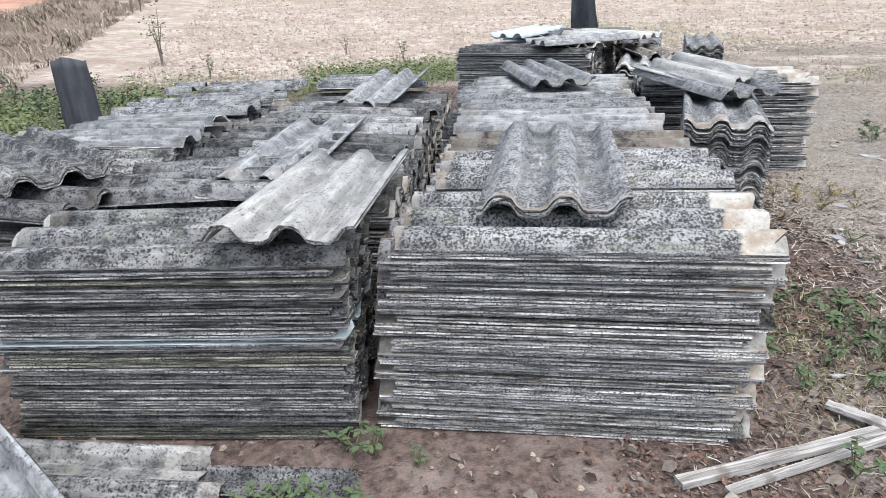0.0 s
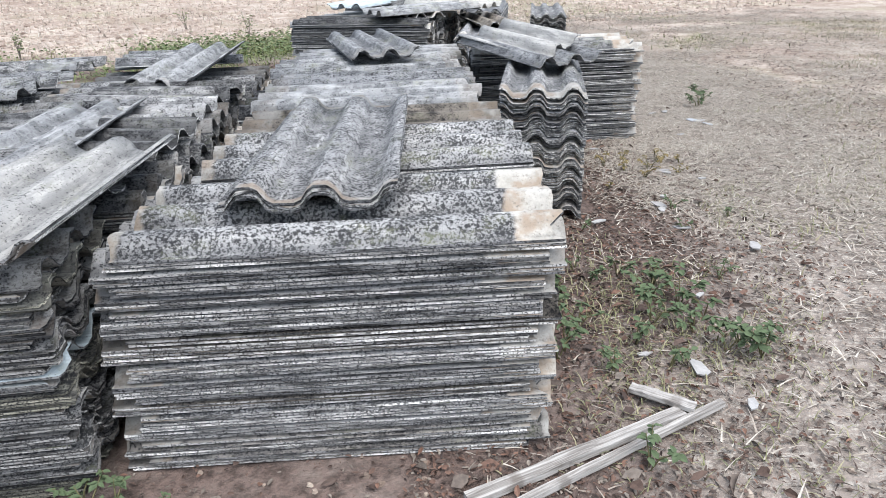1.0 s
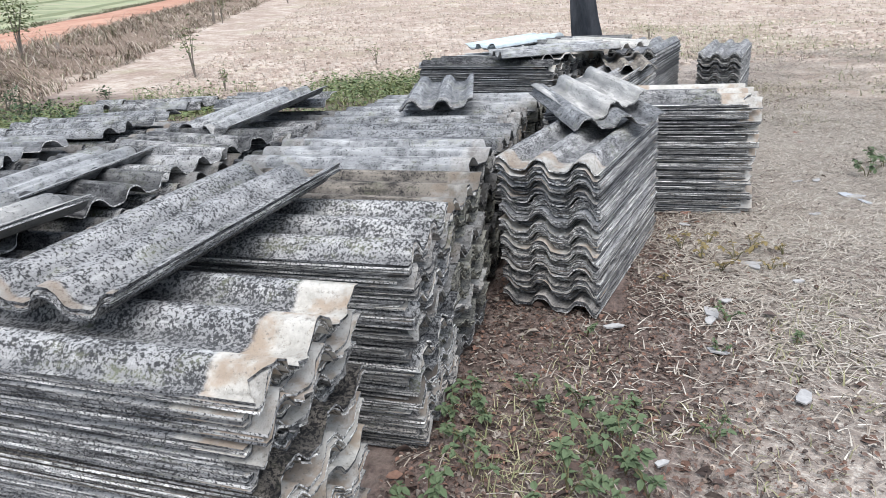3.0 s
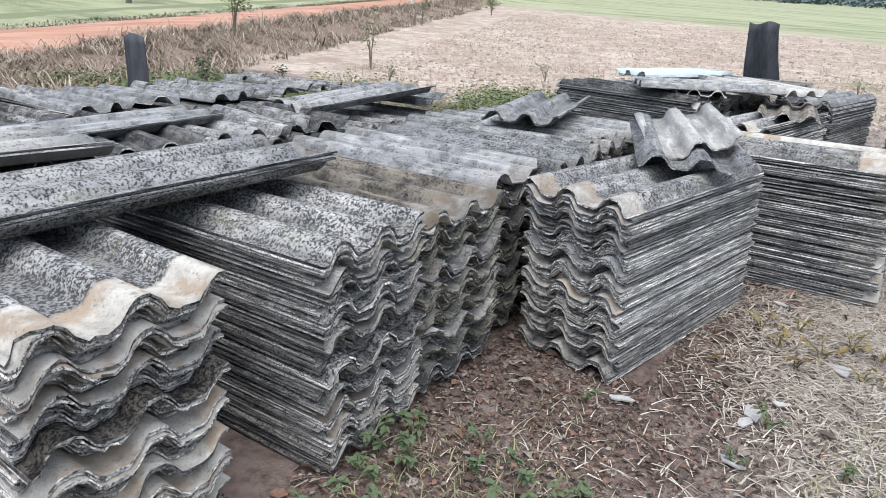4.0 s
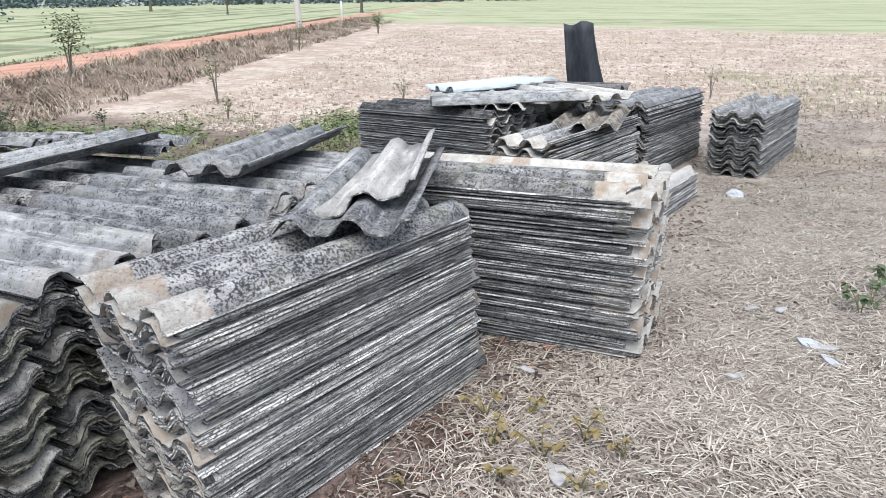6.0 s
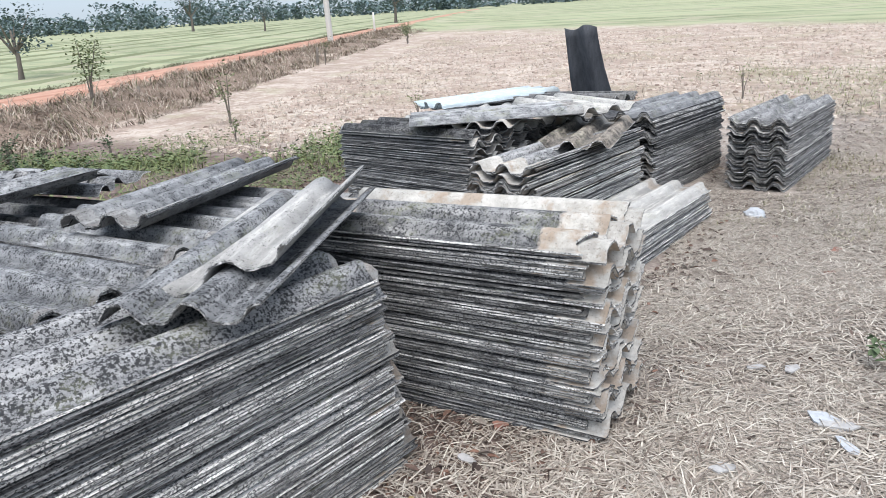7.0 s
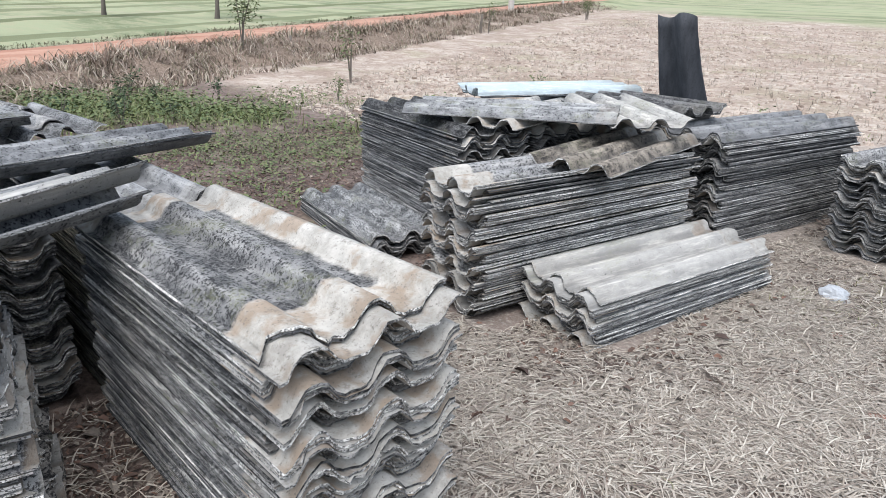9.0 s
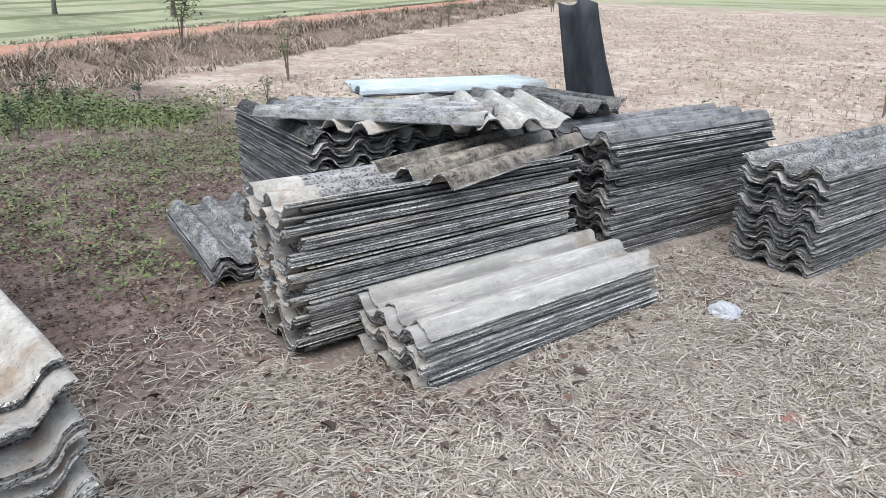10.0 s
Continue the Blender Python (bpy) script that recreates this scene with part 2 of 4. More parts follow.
# ---- ground ----
def rise(x, y):
    s = (-0.75 * x + 0.66 * y - 11.5) / 2.5
    return 0.050 * 2.5 * (math.log1p(math.exp(s)) if s < 40 else s)


def road_x(y):
    return -12.0 - 0.455 * y


def bank(x, y):
    """The grassy bank along the road's near side."""
    d = x - (road_x(y) + 4.4)
    return 0.42 * math.exp(-(d / 1.2) ** 2) * min(1, max(0, (y - 5) / 5))


def ground_z(x, y):
    n = noise.noise(Vector((x * 0.9, y * 0.9, 3.1))) * 0.018 + noise.noise(Vector((x * 4.5, y * 4.5, 7.7))) * 0.008
    far = min(1.0, max(0.0, (math.hypot(x, y - 6) - 9) / 10))
    n += far * noise.noise(Vector((x * 0.35, y * 0.35, 1.0))) * 0.09
    return rise(x, y) + bank(x, y) + n - 0.012


def smooth(a, b, v):
    t = min(1.0, max(0.0, (v - a) / (b - a)))
    return t * t * (3 - 2 * t)


def zones(x, y):
    """How much dark soil, straw, green growth, bare field and far paddy lie at a place."""
    n = noise.noise(Vector((x * 0.5, y * 0.5, 0.0)))
    m = noise.noise(Vector((x * 0.17, y * 0.17, 5.0)))
    edge = 1.2 + 0.37 * min(2.0, max(0.0, y - 2.6))
    soil = (1 - smooth(edge - 0.3, edge + 0.9, x + 0.6 * n)) * (1 - smooth(8.0, 10.5, y + 0.6 * n + min(0.0, max(-2.0, 1.2 * (x - 0.6))))) * (1 - 0.45 * smooth(5.6, 7.2, y + n) * smooth(-0.5, 1.5, x))
    # strip of grass behind the stacks
    c = 11.3 + 0.45 * (x + 4.6) if x > -4.6 else 11.3 + 0.9 * (x + 4.6)
    green = math.exp(-((y - c) / 1.5) ** 2) * (1 - smooth(-2.5, 0.0, x)) * smooth(-0.25, 0.3, n + 0.38 + 0.5 * noise.noise(Vector((x * 1.7, y * 1.7, 8.0))))
    green = max(green, 0.95 * math.exp(-(((x + 7.2) / 1.7) ** 2 + ((y - 8.9) / 2.3) ** 2)) * smooth(-0.4, 0.25, n + 0.1 + 0.6 * noise.noise(Vector((x * 1.7, y * 1.7, 8.0)))))
    green = max(green, 0.55 * smooth(14, 17, y) * (1 - smooth(30, 36, y)) * smooth(-3, 1, x + 2 * m) * smooth(-0.2, 0.5, n + m))
    green = max(green, 0.5 * smooth(2.6, 4.0, x + n) * smooth(-0.1, 0.5, m + 0.5 * n + 0.1) * (1 - smooth(12, 16, y)))
    green = max(green, 0.5 * smooth(-0.2, 0.4, n + 0.6 * m) * smooth(6.3, 7.5, y) * (1 - smooth(10.5, 12, y)) * smooth(-6, -4, x) * (1 - smooth(-0.5, 1.2, x)))
    d = x - road_x(y)
    dry = smooth(1.8, 2.8, d) * (1 - smooth(6.0, 7.6, d + n)) * smooth(5, 9, y)
    paddy = 1 - smooth(-3.4, -2.2, d + 0.5 * n)
    paddy = max(paddy, smooth(44, 52, y + 0.25 * x + 6 * m))
    return soil, green, dry, paddy


def build_ground():
    n = 240
    def warp(k):
        u = 2 * k / n - 1
        return 10.5 * u + 690 * abs(u) ** 5.5 * (1 if u > 0 else -1)
    xs = [warp(k) - 0.3 for k in range(n + 1)]
    ys = [warp(k) + 7.0 for k in range(n + 1)]
    verts = [(x, y, ground_z(x, y)) for y in ys for x in xs]
    w = n + 1
    faces = [(j * w + i, j * w + i + 1, (j + 1) * w + i + 1, (j + 1) * w + i) for j in range(n) for i in range(n)]
    m, nn, l, b = material("soil_and_straw", 0.95, 0.1)
    k = Net(nn, l)
    co = k.object_co()
    a, f, g, big = k.noise(co, 3.0, 5), k.noise(co, 22, 5, 0.7), k.noise(co, 90, 3, 0.7), k.noise(co, 0.55, 4)
    straw = k.noise(k.scaled(co, (30, 44, 30)), 1.0, 5, 0.8)
    sandy = k.mix(k.ramp(a, 0.3, 0.7), (0.19, 0.158, 0.135), (0.35, 0.302, 0.262))
    sandy = k.mix(k.ramp(straw, 0.48, 0.64, 0, 0.8), sandy, (0.52, 0.48, 0.42))
    sandy = k.mix(k.ramp(f, 0.52, 0.70, 0, 0.8), sandy, (0.14, 0.115, 0.095))
    field = k.mix(k.ramp(big, 0.35, 0.65), (0.35, 0.285, 0.235), (0.48, 0.41, 0.345))
    field = k.mix(k.ramp(k.noise(k.scaled(co, (1.5, 2.0, 1)), 1.0, 6, 0.75), 0.50, 0.58, 0, 0.8), field, (0.26, 0.19, 0.15))
    field = k.mix(k.ramp(k.noise(k.scaled(co, (1.0, 0.9, 1)), 1.0, 8, 0.85), 0.50, 0.60, 0, 0.65), field, (0.55, 0.475, 0.405))
    field = k.mix(k.ramp(k.noise(k.scaled(co, (7, 8, 1)), 1.0, 5, 0.8), 0.54, 0.64, 0, 0.6), field, (0.33, 0.25, 0.20))
    field = k.mix(k.ramp(k.noise(k.scaled(co, (13, 17, 1)), 1.0, 6, 0.85), 0.50, 0.60, 0, 0.55), field, (0.60, 0.54, 0.46))
    field = k.mix(k.ramp(k.noise(k.scaled(co, (4.2, 5.5, 1)), 1.0, 6, 0.85), 0.55, 0.62, 0, 0.75), field, (0.17, 0.13, 0.10))
    field = k.mix(k.ramp(k.noise(co, 0.35, 5, 0.7), 0.50, 0.64, 0, 0.40), field, (0.27, 0.27, 0.15))
    field = k.mix(k.ramp(k.noise(k.scaled(co, (0.62, 0.7, 1)), 1.0, 9, 0.84), 0.47, 0.57, 0, 0.6), field, (0.27, 0.20, 0.16))
    far = k.ramp(k.attr("far"), 0.0, 1.0)
    col = k.mix(far, sandy, field)
    soil = k.mix(k.ramp(f, 0.3, 0.7), (0.055, 0.041, 0.036), (0.20, 0.145, 0.125))
    soil = k.mix(k.ramp(a, 0.45, 0.7, 0, 0.7), soil, (0.29, 0.235, 0.205))
    wob = k.math("MULTIPLY", k.math("SUBTRACT", a, 0.5), 0.7)
    col = k.mix(k.ramp(k.math("ADD", k.attr("soil"), wob), 0.25, 0.85, 0.0, 0.92), col, soil)
    turf = k.mix(k.ramp(f, 0.3, 0.7), (0.08, 0.10, 0.045), (0.27, 0.28, 0.15))
    col = k.mix(k.ramp(k.math("ADD", k.attr("green"), wob), 0.3, 0.9, 0, 0.6), col, turf)
    dry = k.mix(k.ramp(f, 0.3, 0.7), (0.11, 0.08, 0.062), (0.32, 0.25, 0.195))
    col = k.mix(k.ramp(k.math("ADD", k.attr("dry"), wob), 0.3, 0.8), col, dry)
    rows = k.noise(k.scaled(co, (0.05, 0.30, 0.1)), 1.0, 4)
    paddy = k.mix(k.ramp(rows, 0.35, 0.6), (0.17, 0.20, 0.115), (0.31, 0.335, 0.21))
    paddy = k.mix(k.ramp(k.noise(k.scaled(co, (0.35, 0.9, 1)), 1.0, 6, 0.8), 0.46, 0.60, 0, 0.7), paddy, (0.34, 0.33, 0.215))
    paddy = k.mix(k.ramp(k.noise(co, 0.22, 4), 0.52, 0.66, 0, 0.6), paddy, (0.36, 0.33, 0.245))
    col = k.mix(k.attr("paddy"), col, paddy)
    k.put(b.inputs["Base Color"], col)
    k.bump(b, k.math("ADD", k.math("MULTIPLY", f, 0.7), k.math("MULTIPLY", g, 0.3)), 0.9, 0.03)
    me = mesh_of("ground", verts, faces, m, True)
    zs = [zones(v[0], v[1]) for v in verts]
    for name, i in (("soil", 0), ("green", 1), ("dry", 2), ("paddy", 3)):
        me.attributes.new(name, "FLOAT", "POINT").data.foreach_set("value", [z[i] for z in zs])
    fars = [smooth(0.0, 1.0, (v[1] - 12.5 - 0.35 * v[0]) / 4 if v[0] > -2 else (v[1] - 12.3 - 0.45 * (v[0] + 2)) / 2) for v in verts]
    fars = [max(f_, 0.85 * smooth(2.4, 4.2, v[0] + 0.5 * noise.noise(Vector((v[0], v[1], 2.0)))) * smooth(3.5, 7.0, v[1])) for f_, v in zip(fars, verts)]
    me.attributes.new("far", "FLOAT", "POINT").data.foreach_set("value", fars)
    return tagged(new("ground", me), "reddish soil with straw, weeds and a bare field behind", "ground", kind="structure")


build_ground()


def build_road():
    """Red laterite road past the field."""
    m, nn, l, b = material("red_laterite", 0.95, 0.1)
    k = Net(nn, l)
    co = k.object_co()
    col = k.mix(k.ramp(k.noise(k.scaled(co, (1.5, 0.25, 1)), 1.0, 5), 0.3, 0.7), (0.34, 0.18, 0.125), (0.46, 0.29, 0.215))
    col = k.mix(k.ramp(k.noise(co, 8, 4), 0.5, 0.75, 0, 0.6), col, (0.34, 0.14, 0.085))
    k.put(b.inputs["Base Color"], col)
    k.bump(b, k.noise(co, 6, 5), 0.6, 0.03)
    verts, faces, ny, nx = [], [], 120, 8
    for i in range(ny + 1):
        y = -45 + 290 * (i / ny) ** 1.15
        for j in range(nx + 1):
            u = j / nx * 2 - 1
            x = road_x(y) + 2.4 * u + 0.25 * noise.noise(Vector((y * 0.3, u, 2.0)))
            verts.append((x, y, rise(x, y) + 0.10 * (1 - u * u) + 0.06 - 0.25 * (abs(u) > 0.99) - 0.05 * (abs(abs(u) - 0.5) < 0.01)))
    for i in range(ny):
        for j in range(nx):
            a = i * (nx + 1) + j
            faces.append((a, a + 1, a + nx + 2, a + nx + 1))
    tagged(new("road", mesh_of("road", verts, faces, m, True)), "red laterite dirt road beside the field", "road", kind="structure")


build_road()

# ---- stacks ----
# column beside the path
stack("tall stack of grey lichen-specked cement sheets with pale ends", 0.07, 2.40, 1.0, 0.845, "marked light grey marked light brown", 1, lean=(0.04, 0.0), step=0.045, top="marked", foot=0.14)
stack("dark lichen-covered stack of corrugated cement sheets", 0.15, 3.23, 2.5, 0.83, "dark dark grey", 2, top="light", foot=0.2)
stack("mossy brown-grey stack of corrugated cement sheets", 0.12, 3.83, 0.5, 0.79, "moss moss dark", 3, top="brown")
stack("grey stack of corrugated sheets in the row", 0.05, 4.42, 1.0, 0.80, "dark dark moss", 4, top="dark")
stack("grey stack of corrugated sheets in the row", 0.06, 5.00, 1.0, 0.80, "dark dark moss", 5, top="lone")
stack("grey stack of corrugated sheets in the row", 0.00, 5.62, 1.0, 0.80, "dark brown", 6, top="lone")
stack("grey stack of corrugated sheets in the row", 0.04, 6.22, 1.0, 0.80, "moss dark", 9, top="lone")
stack("free-standing stack of specked sheets turned endwise, wavy ends showing", 1.27, 4.95, 79.5, 0.83, "light light light grey", 7, lean=(-0.07, 0.0), top="light", foot=0.32)
stack("tall stack with bleached pale ends, wavy edges showing", 1.56, 6.22, 1.0, 0.84, "marked banded dark marked banded dark", 8, step=0.045, top="banded", wide=1.07)
# middle column
for i, (x, y, yaw, h, kinds) in enumerate([(-1.43, 2.23, 5.5, 0.82, "dark dark moss dark grey"), (-1.42, 3.08, 3, 0.74, "grey dark"), (-1.44, 3.62, 2, 0.74, "dark"), (-1.50, 4.18, 3, 0.76, "dark brown"),
                                           (-1.55, 4.80, 2, 0.74, "dark grey"), (-1.55, 5.35, 3, 0.74, "grey"), (-1.60, 5.95, 2, 0.72, "dark grey")]):
    stack("dark weathered stack with whitish streaked edges" if i == 0 else "weathered stack of grey sheets in the middle rows", x, y, yaw, h, kinds, 20 + i, streak=0.55 if i == 0 else None)
# far column
for i, (x, y, yaw, h, kinds) in enumerate([(-2.95, 2.75, 4, 0.74, "dark"), (-3.02, 3.40, 3, 0.72, "dark"), (-3.08, 3.98, 4, 0.74, "dark"), (-3.12, 4.60, 3, 0.72, "dark grey"), (-3.1, 5.2, 2, 0.70, "dark"), (-3.1, 5.8, 3, 0.66, "dark grey")]):
    stack("dark stack of old sheets at the rear rows", x, y, yaw, h, kinds, 40 + i)
# rear group
u = Vector((math.cos(radians(-14)), math.sin(radians(-14)), 0))
w = Vector((-u.y, u.x, 0))
for i in range(4):
    p = Vector((-1.14, 8.65, 0)) + u * (0.86 + 0.03 * i) + w * (0.26 + 0.56 * i)
    stack("broad dark stack under a jumble of loose sheets", p.x, p.y, -14 + (0, 1, -1, 2)[i], (0.86, 0.84, 0.82, 0.84)[i], "dark dark grey", 60 + i, stretch=1.22)
stack("brownish stack with chalky torn front ends", 1.17, 8.50, 261, 0.74, "brown marked brown light", 70, step=0.05, top="marked", stretch=1.22)
stack("grey stack of long bluish-grey sheets behind the brownish one", 1.45, 10.62, 79.6, 0.82, "light grey dark", 71, step=0.05, top="lone", stretch=1.25)
stack("low pile of light grey sheets on the straw", 1.735, 8.60, 81, 0.28, "light grey", 72, top="pale", stretch=1.08)
stack("small separate stack with dark wavy ends", 2.47, 11.28, 80.5, 0.67, "dark grey light", 73, top="light", stretch=1.36)
stack("very low pile of mossy sheets on bare soil", -0.38, 8.12, -13, 0.19, "lone", 74)

# ---- loose sheets on the stacks ----
def nested(label, n, m, kind, seed, step=0.012, size=(1.0, 1.0)):
    """A few nested sheets lying together."""
    rnd = random.Random(seed)
    base = new("sheet_bundle")
    base.matrix_world = m
    tagged(base, label, "roofing sheets", "loose roofing sheets")
    for i in range(n):
        part("sheet", SHEETS[kind][rnd.randrange(6)], base, pose(rnd.uniform(-1, 1) * step, rnd.uniform(-0.0015, 0.0015), i * PITCH, 0, 0, rnd.uniform(-0.1, 0.1)) @ Matrix.Diagonal((size[0], size[1], 1, 1)))
    return base


nested("three nested grey speckled sheets lying across the front stack", 3, pose(0.05, 2.95, 0.865, 0, 0.5, -91), "light", 1, size=(0.94, 1.1))
nested("two pale sheets lying across the dark front stack", 2, pose(-0.94, 2.60, 0.845, 0, -2.5, -87), "pale", 2, size=(0.93, 1.1))
loose("grey sheet lying across the middle rows", sheet_mesh("roofing_sheet", 31, broken=0.1), pose(-1.40, 3.52, 0.80, 0, 1.0, -88), CEMENT_LONE)
nested("dark sheets lying askew on the far rows", 3, pose(-2.87, 3.16, 0.84, 0, 0, -36), "dark", 3)
nested("dark sheets lying askew on the far rows", 2, pose(-2.75, 2.75, 0.76, 0, 0, -8), "dark", 4)
loose("bent grey sheet with a torn edge on the middle rows", sheet_mesh("roofing_sheet", 32, broken=0.18), pose(-1.36, 5.55, 0.83, 0, 3.0, -92), CEMENT_LONE)
nested("two light grey sheets across the rear row", 2, pose(-0.02, 6.11, 0.85, 0, 0.0, -75), "lone", 5)
loose("cracked grey sheet along the row", sheet_mesh("roofing_sheet", 33, broken=0.12), pose(0.10, 4.43, 0.757, 0, 0, 1), CEMENT_LONE)
loose("grey sheet askew on the free-standing stack", sheet_mesh("roofing_sheet", 34, length=1.25), pose(1.20, 5.43, 0.87, 0, 1.5, -68), CEMENT_LONE)
loose("broken pale-mouthed sheet on top of another", sheet_mesh("roofing_sheet", 35, length=1.12, y0=-0.2, broken=0.12), pose(1.15, 5.52, 0.905, 12, 2.0, -66), CEMENT_PALE)
loose("mossy sheet lying askew on the brownish stack", sheet_mesh("roofing_sheet", 36), pose(1.24, 8.93, 0.735, 0, 0, 98), CEMENT_BROWN)
loose("long grey sheet lying across the rear pile", sheet_mesh("roofing_sheet", 37), pose(0.47, 8.76, 0.905, 0, 0, 32) @ Matrix.Diagonal((1.02, 1.0, 1, 1)), CEMENT_LONE)
loose("pale sheet end jutting from the rear pile", sheet_mesh("roofing_sheet", 38), pose(0.32, 9.10, 0.85, 0, 0, 104), CEMENT_PALE)
loose("pale sheet lying askew on the rear pile, wavy end showing", sheet_mesh("roofing_sheet", 48, length=1.25), pose(0.86, 9.46, 0.895, 0, 1.0, -38), CEMENT_PALE)
nested("two dark sheets lying along the rear pile", 2, pose(0.42, 10.20, 0.865, 0, 0, -10), "dark", 12, size=(1.15, 1.0))
nested("two bluish-white sheets on top of the rear pile", 2, pose(-0.22, 10.06, 0.905, 0, 0, 66), "blue", 9, step=0.02, size=(1.12, 1.0))

# broken pieces and slipped sheets on the rows
rows_r = random.Random(77)
for i in range(26):
    col, row = rows_r.choice((0, 0, 1, 1)), rows_r.randrange(7)
    cx = (-1.5, -3.05, 0.05)[col]
    cy = 3.0 + 0.56 * row if col < 2 else rows_r.choice((4.42, 5.0, 5.62))
    long_ = rows_r.uniform(0.25, 1.2)
    piece = sheet_mesh("roofing_sheet", 500 + i, length=long_, y1=rows_r.choice((0.26, 0.26, 0.1)), broken=rows_r.choice((0.0, 0.1, 0.2)), nx=4)
    shift = rows_r.choice((-1, 1)) * (0.74 - 0.5 * long_) * rows_r.uniform(0.6, 1.0)
    loose("broken grey sheet piece slipped on the rows of stacks", piece, pose(cx + shift, cy, (0.745, 0.725, 0.80)[col] + rows_r.uniform(0.0, 0.03), rows_r.uniform(-3, 3), rows_r.uniform(-2, 2), rows_r.uniform(-7, 8)), rows_r.choice((CEMENT_LONE, CEMENT, CEMENT_LONE, CEMENT_DARK)))

# ---- upright dark sheets ----
def slate():
    """Smooth weather-blackened cement."""
    m, n, l, b = material("blackened_cement_sheet", 0.8, 0.2)
    k = Net(n, l)
    co = k.object_co()
    col = k.mix(k.ramp(k.noise(k.scaled(co, (14, 14, 2.5)), 1.0, 5), 0.3, 0.7), (0.045, 0.049, 0.056), (0.085, 0.09, 0.10))
    k.put(b.inputs["Base Color"], k.mix(k.ramp(k.noise(co, 60, 5, 0.75), 0.5, 0.7, 0.0, 0.5), col, (0.03, 0.032, 0.036)))
    k.bump(b, k.noise(co, 90, 4), 0.5, 0.003)
    return m


SLATE = slate()


def upright(label, x, y, top, w_top, w_foot, flare, lean, yaw, seed):
    """A blackened sheet stuck upright in the soil; one edge straight, the other flared towards the foot."""
    nz, nx, foot = 16, 18, -0.15
    verts = []
    for level in (0, 1):
        for i in range(nz + 1):
            f = i / nz
            z = foot + (top - foot) * f
            wide = w_top + (w_foot - w_top) * (1 - f) ** flare
            for j in range(nx + 1):
                g = j / nx
                n = noise.noise(Vector((f * 9, j * 0.2 if j not in (0, nx) else j, seed)))
                zz = z + (0.02 * math.sin(7 * g + seed) if i == nz else 0)
                verts.append((g * wide + 0.012 * n * (j in (0, nx)), 0.03 * math.cos(g * 2 * math.pi * 1.6 + seed) + lean * f - 0.008 * level, zz))
    row, lay = nx + 1, (nx + 1) * (nz + 1)
    faces = []
    for i in range(nz):
        for j in range(nx):
            a = i * row + j
            faces += [(a, a + 1, a + row + 1, a + row), (a + lay, a + lay + row, a + lay + row + 1, a + lay + 1)]
        a, c = i * row, i * row + nx
        faces += [(a, a + row, a + row + lay, a + lay), (c, c + lay, c + row + lay, c + row)]
    for j in range(nx):
        a = nz * row + j
        faces += [(a, a + 1, a + lay + 1, a + lay), (j, j + lay, j + lay + 1, j + 1)]
    me = mesh_of("roofing_sheet", verts, faces, SLATE, True)
    ob = new("roofing_sheet", me)
    ob.matrix_world = pose(x, y, ground_z(x, y), 0, 0, yaw)
    return tagged(ob, label, "roofing sheet", "upright dark sheets")


upright("blackened sheet standing upright behind the rear pile, flared foot", 0.40, 11.12, 1.55, 0.33, 0.80, 1.7, -0.42, -3, 3)
upright("blackened sheet standing upright in the soil beyond the stacks", -4.40, 5.42, 1.16, 0.36, 0.46, 1.0, 0.03, 4, 5)


# ---- litter, weeds and growth ----
def tinted(name, stops, rough=0.85, spread=None, trans=0.0):
    """A plant or litter material; each loose piece takes its own colour between the stops."""
    m, n, l, b = material(name, rough, 0.2)
    k = Net(n, l)
    x = n.new("ShaderNodeValToRGB")
    e = x.color_ramp.elements
    while len(e) < len(stops):
        e.new(0.5)
    for i, c in enumerate(stops):
        e[i].position, e[i].color = i / (len(stops) - 1), (*c, 1)
    l.new(k.island(), x.inputs[0])
    col = k.mix(k.ramp(k.noise(k.object_co(), 60, 3), 0.3, 0.7, 0.0, 0.35), x.outputs[0], tuple(0.5 * c for c in stops[0]))
    k.put(b.inputs["Base Color"], col)
    return m


STRAW = tinted("dry_straw", [(0.13, 0.105, 0.085), (0.50, 0.455, 0.39), (0.28, 0.23, 0.19), (0.58, 0.53, 0.45), (0.40, 0.345, 0.28), (0.18, 0.145, 0.12), (0.66, 0.615, 0.53), (0.33, 0.28, 0.23)])
DEAD_LEAF = tinted("dead_leaf", [(0.045, 0.034, 0.03), (0.18, 0.12, 0.095), (0.10, 0.076, 0.065), (0.25, 0.145, 0.105), (0.08, 0.058, 0.05), (0.32, 0.28, 0.235), (0.06, 0.045, 0.04)])
DRY_GRASS = tinted("dry_bank_grass", [(0.07, 0.052, 0.04), (0.46, 0.37, 0.29), (0.20, 0.135, 0.105), (0.60, 0.52, 0.43), (0.18, 0.17, 0.10), (0.09, 0.065, 0.052)])
GRASS = tinted("green_grass", [(0.08, 0.10, 0.04), (0.24, 0.30, 0.11), (0.34, 0.36, 0.18), (0.15, 0.20, 0.08)])
SHORT_GRASS = tinted("short_yellow_grass", [(0.16, 0.165, 0.08), (0.34, 0.32, 0.19), (0.24, 0.25, 0.13), (0.42, 0.38, 0.25), (0.12, 0.14, 0.07)])
LEAF = tinted("green_leaf", [(0.035, 0.06, 0.036), (0.075, 0.11, 0.058), (0.12, 0.16, 0.085), (0.05, 0.085, 0.05)])
BUSH_LEAF = tinted("bush_leaf", [(0.07, 0.10, 0.05), (0.18, 0.22, 0.10), (0.11, 0.15, 0.07), (0.24, 0.25, 0.13)])
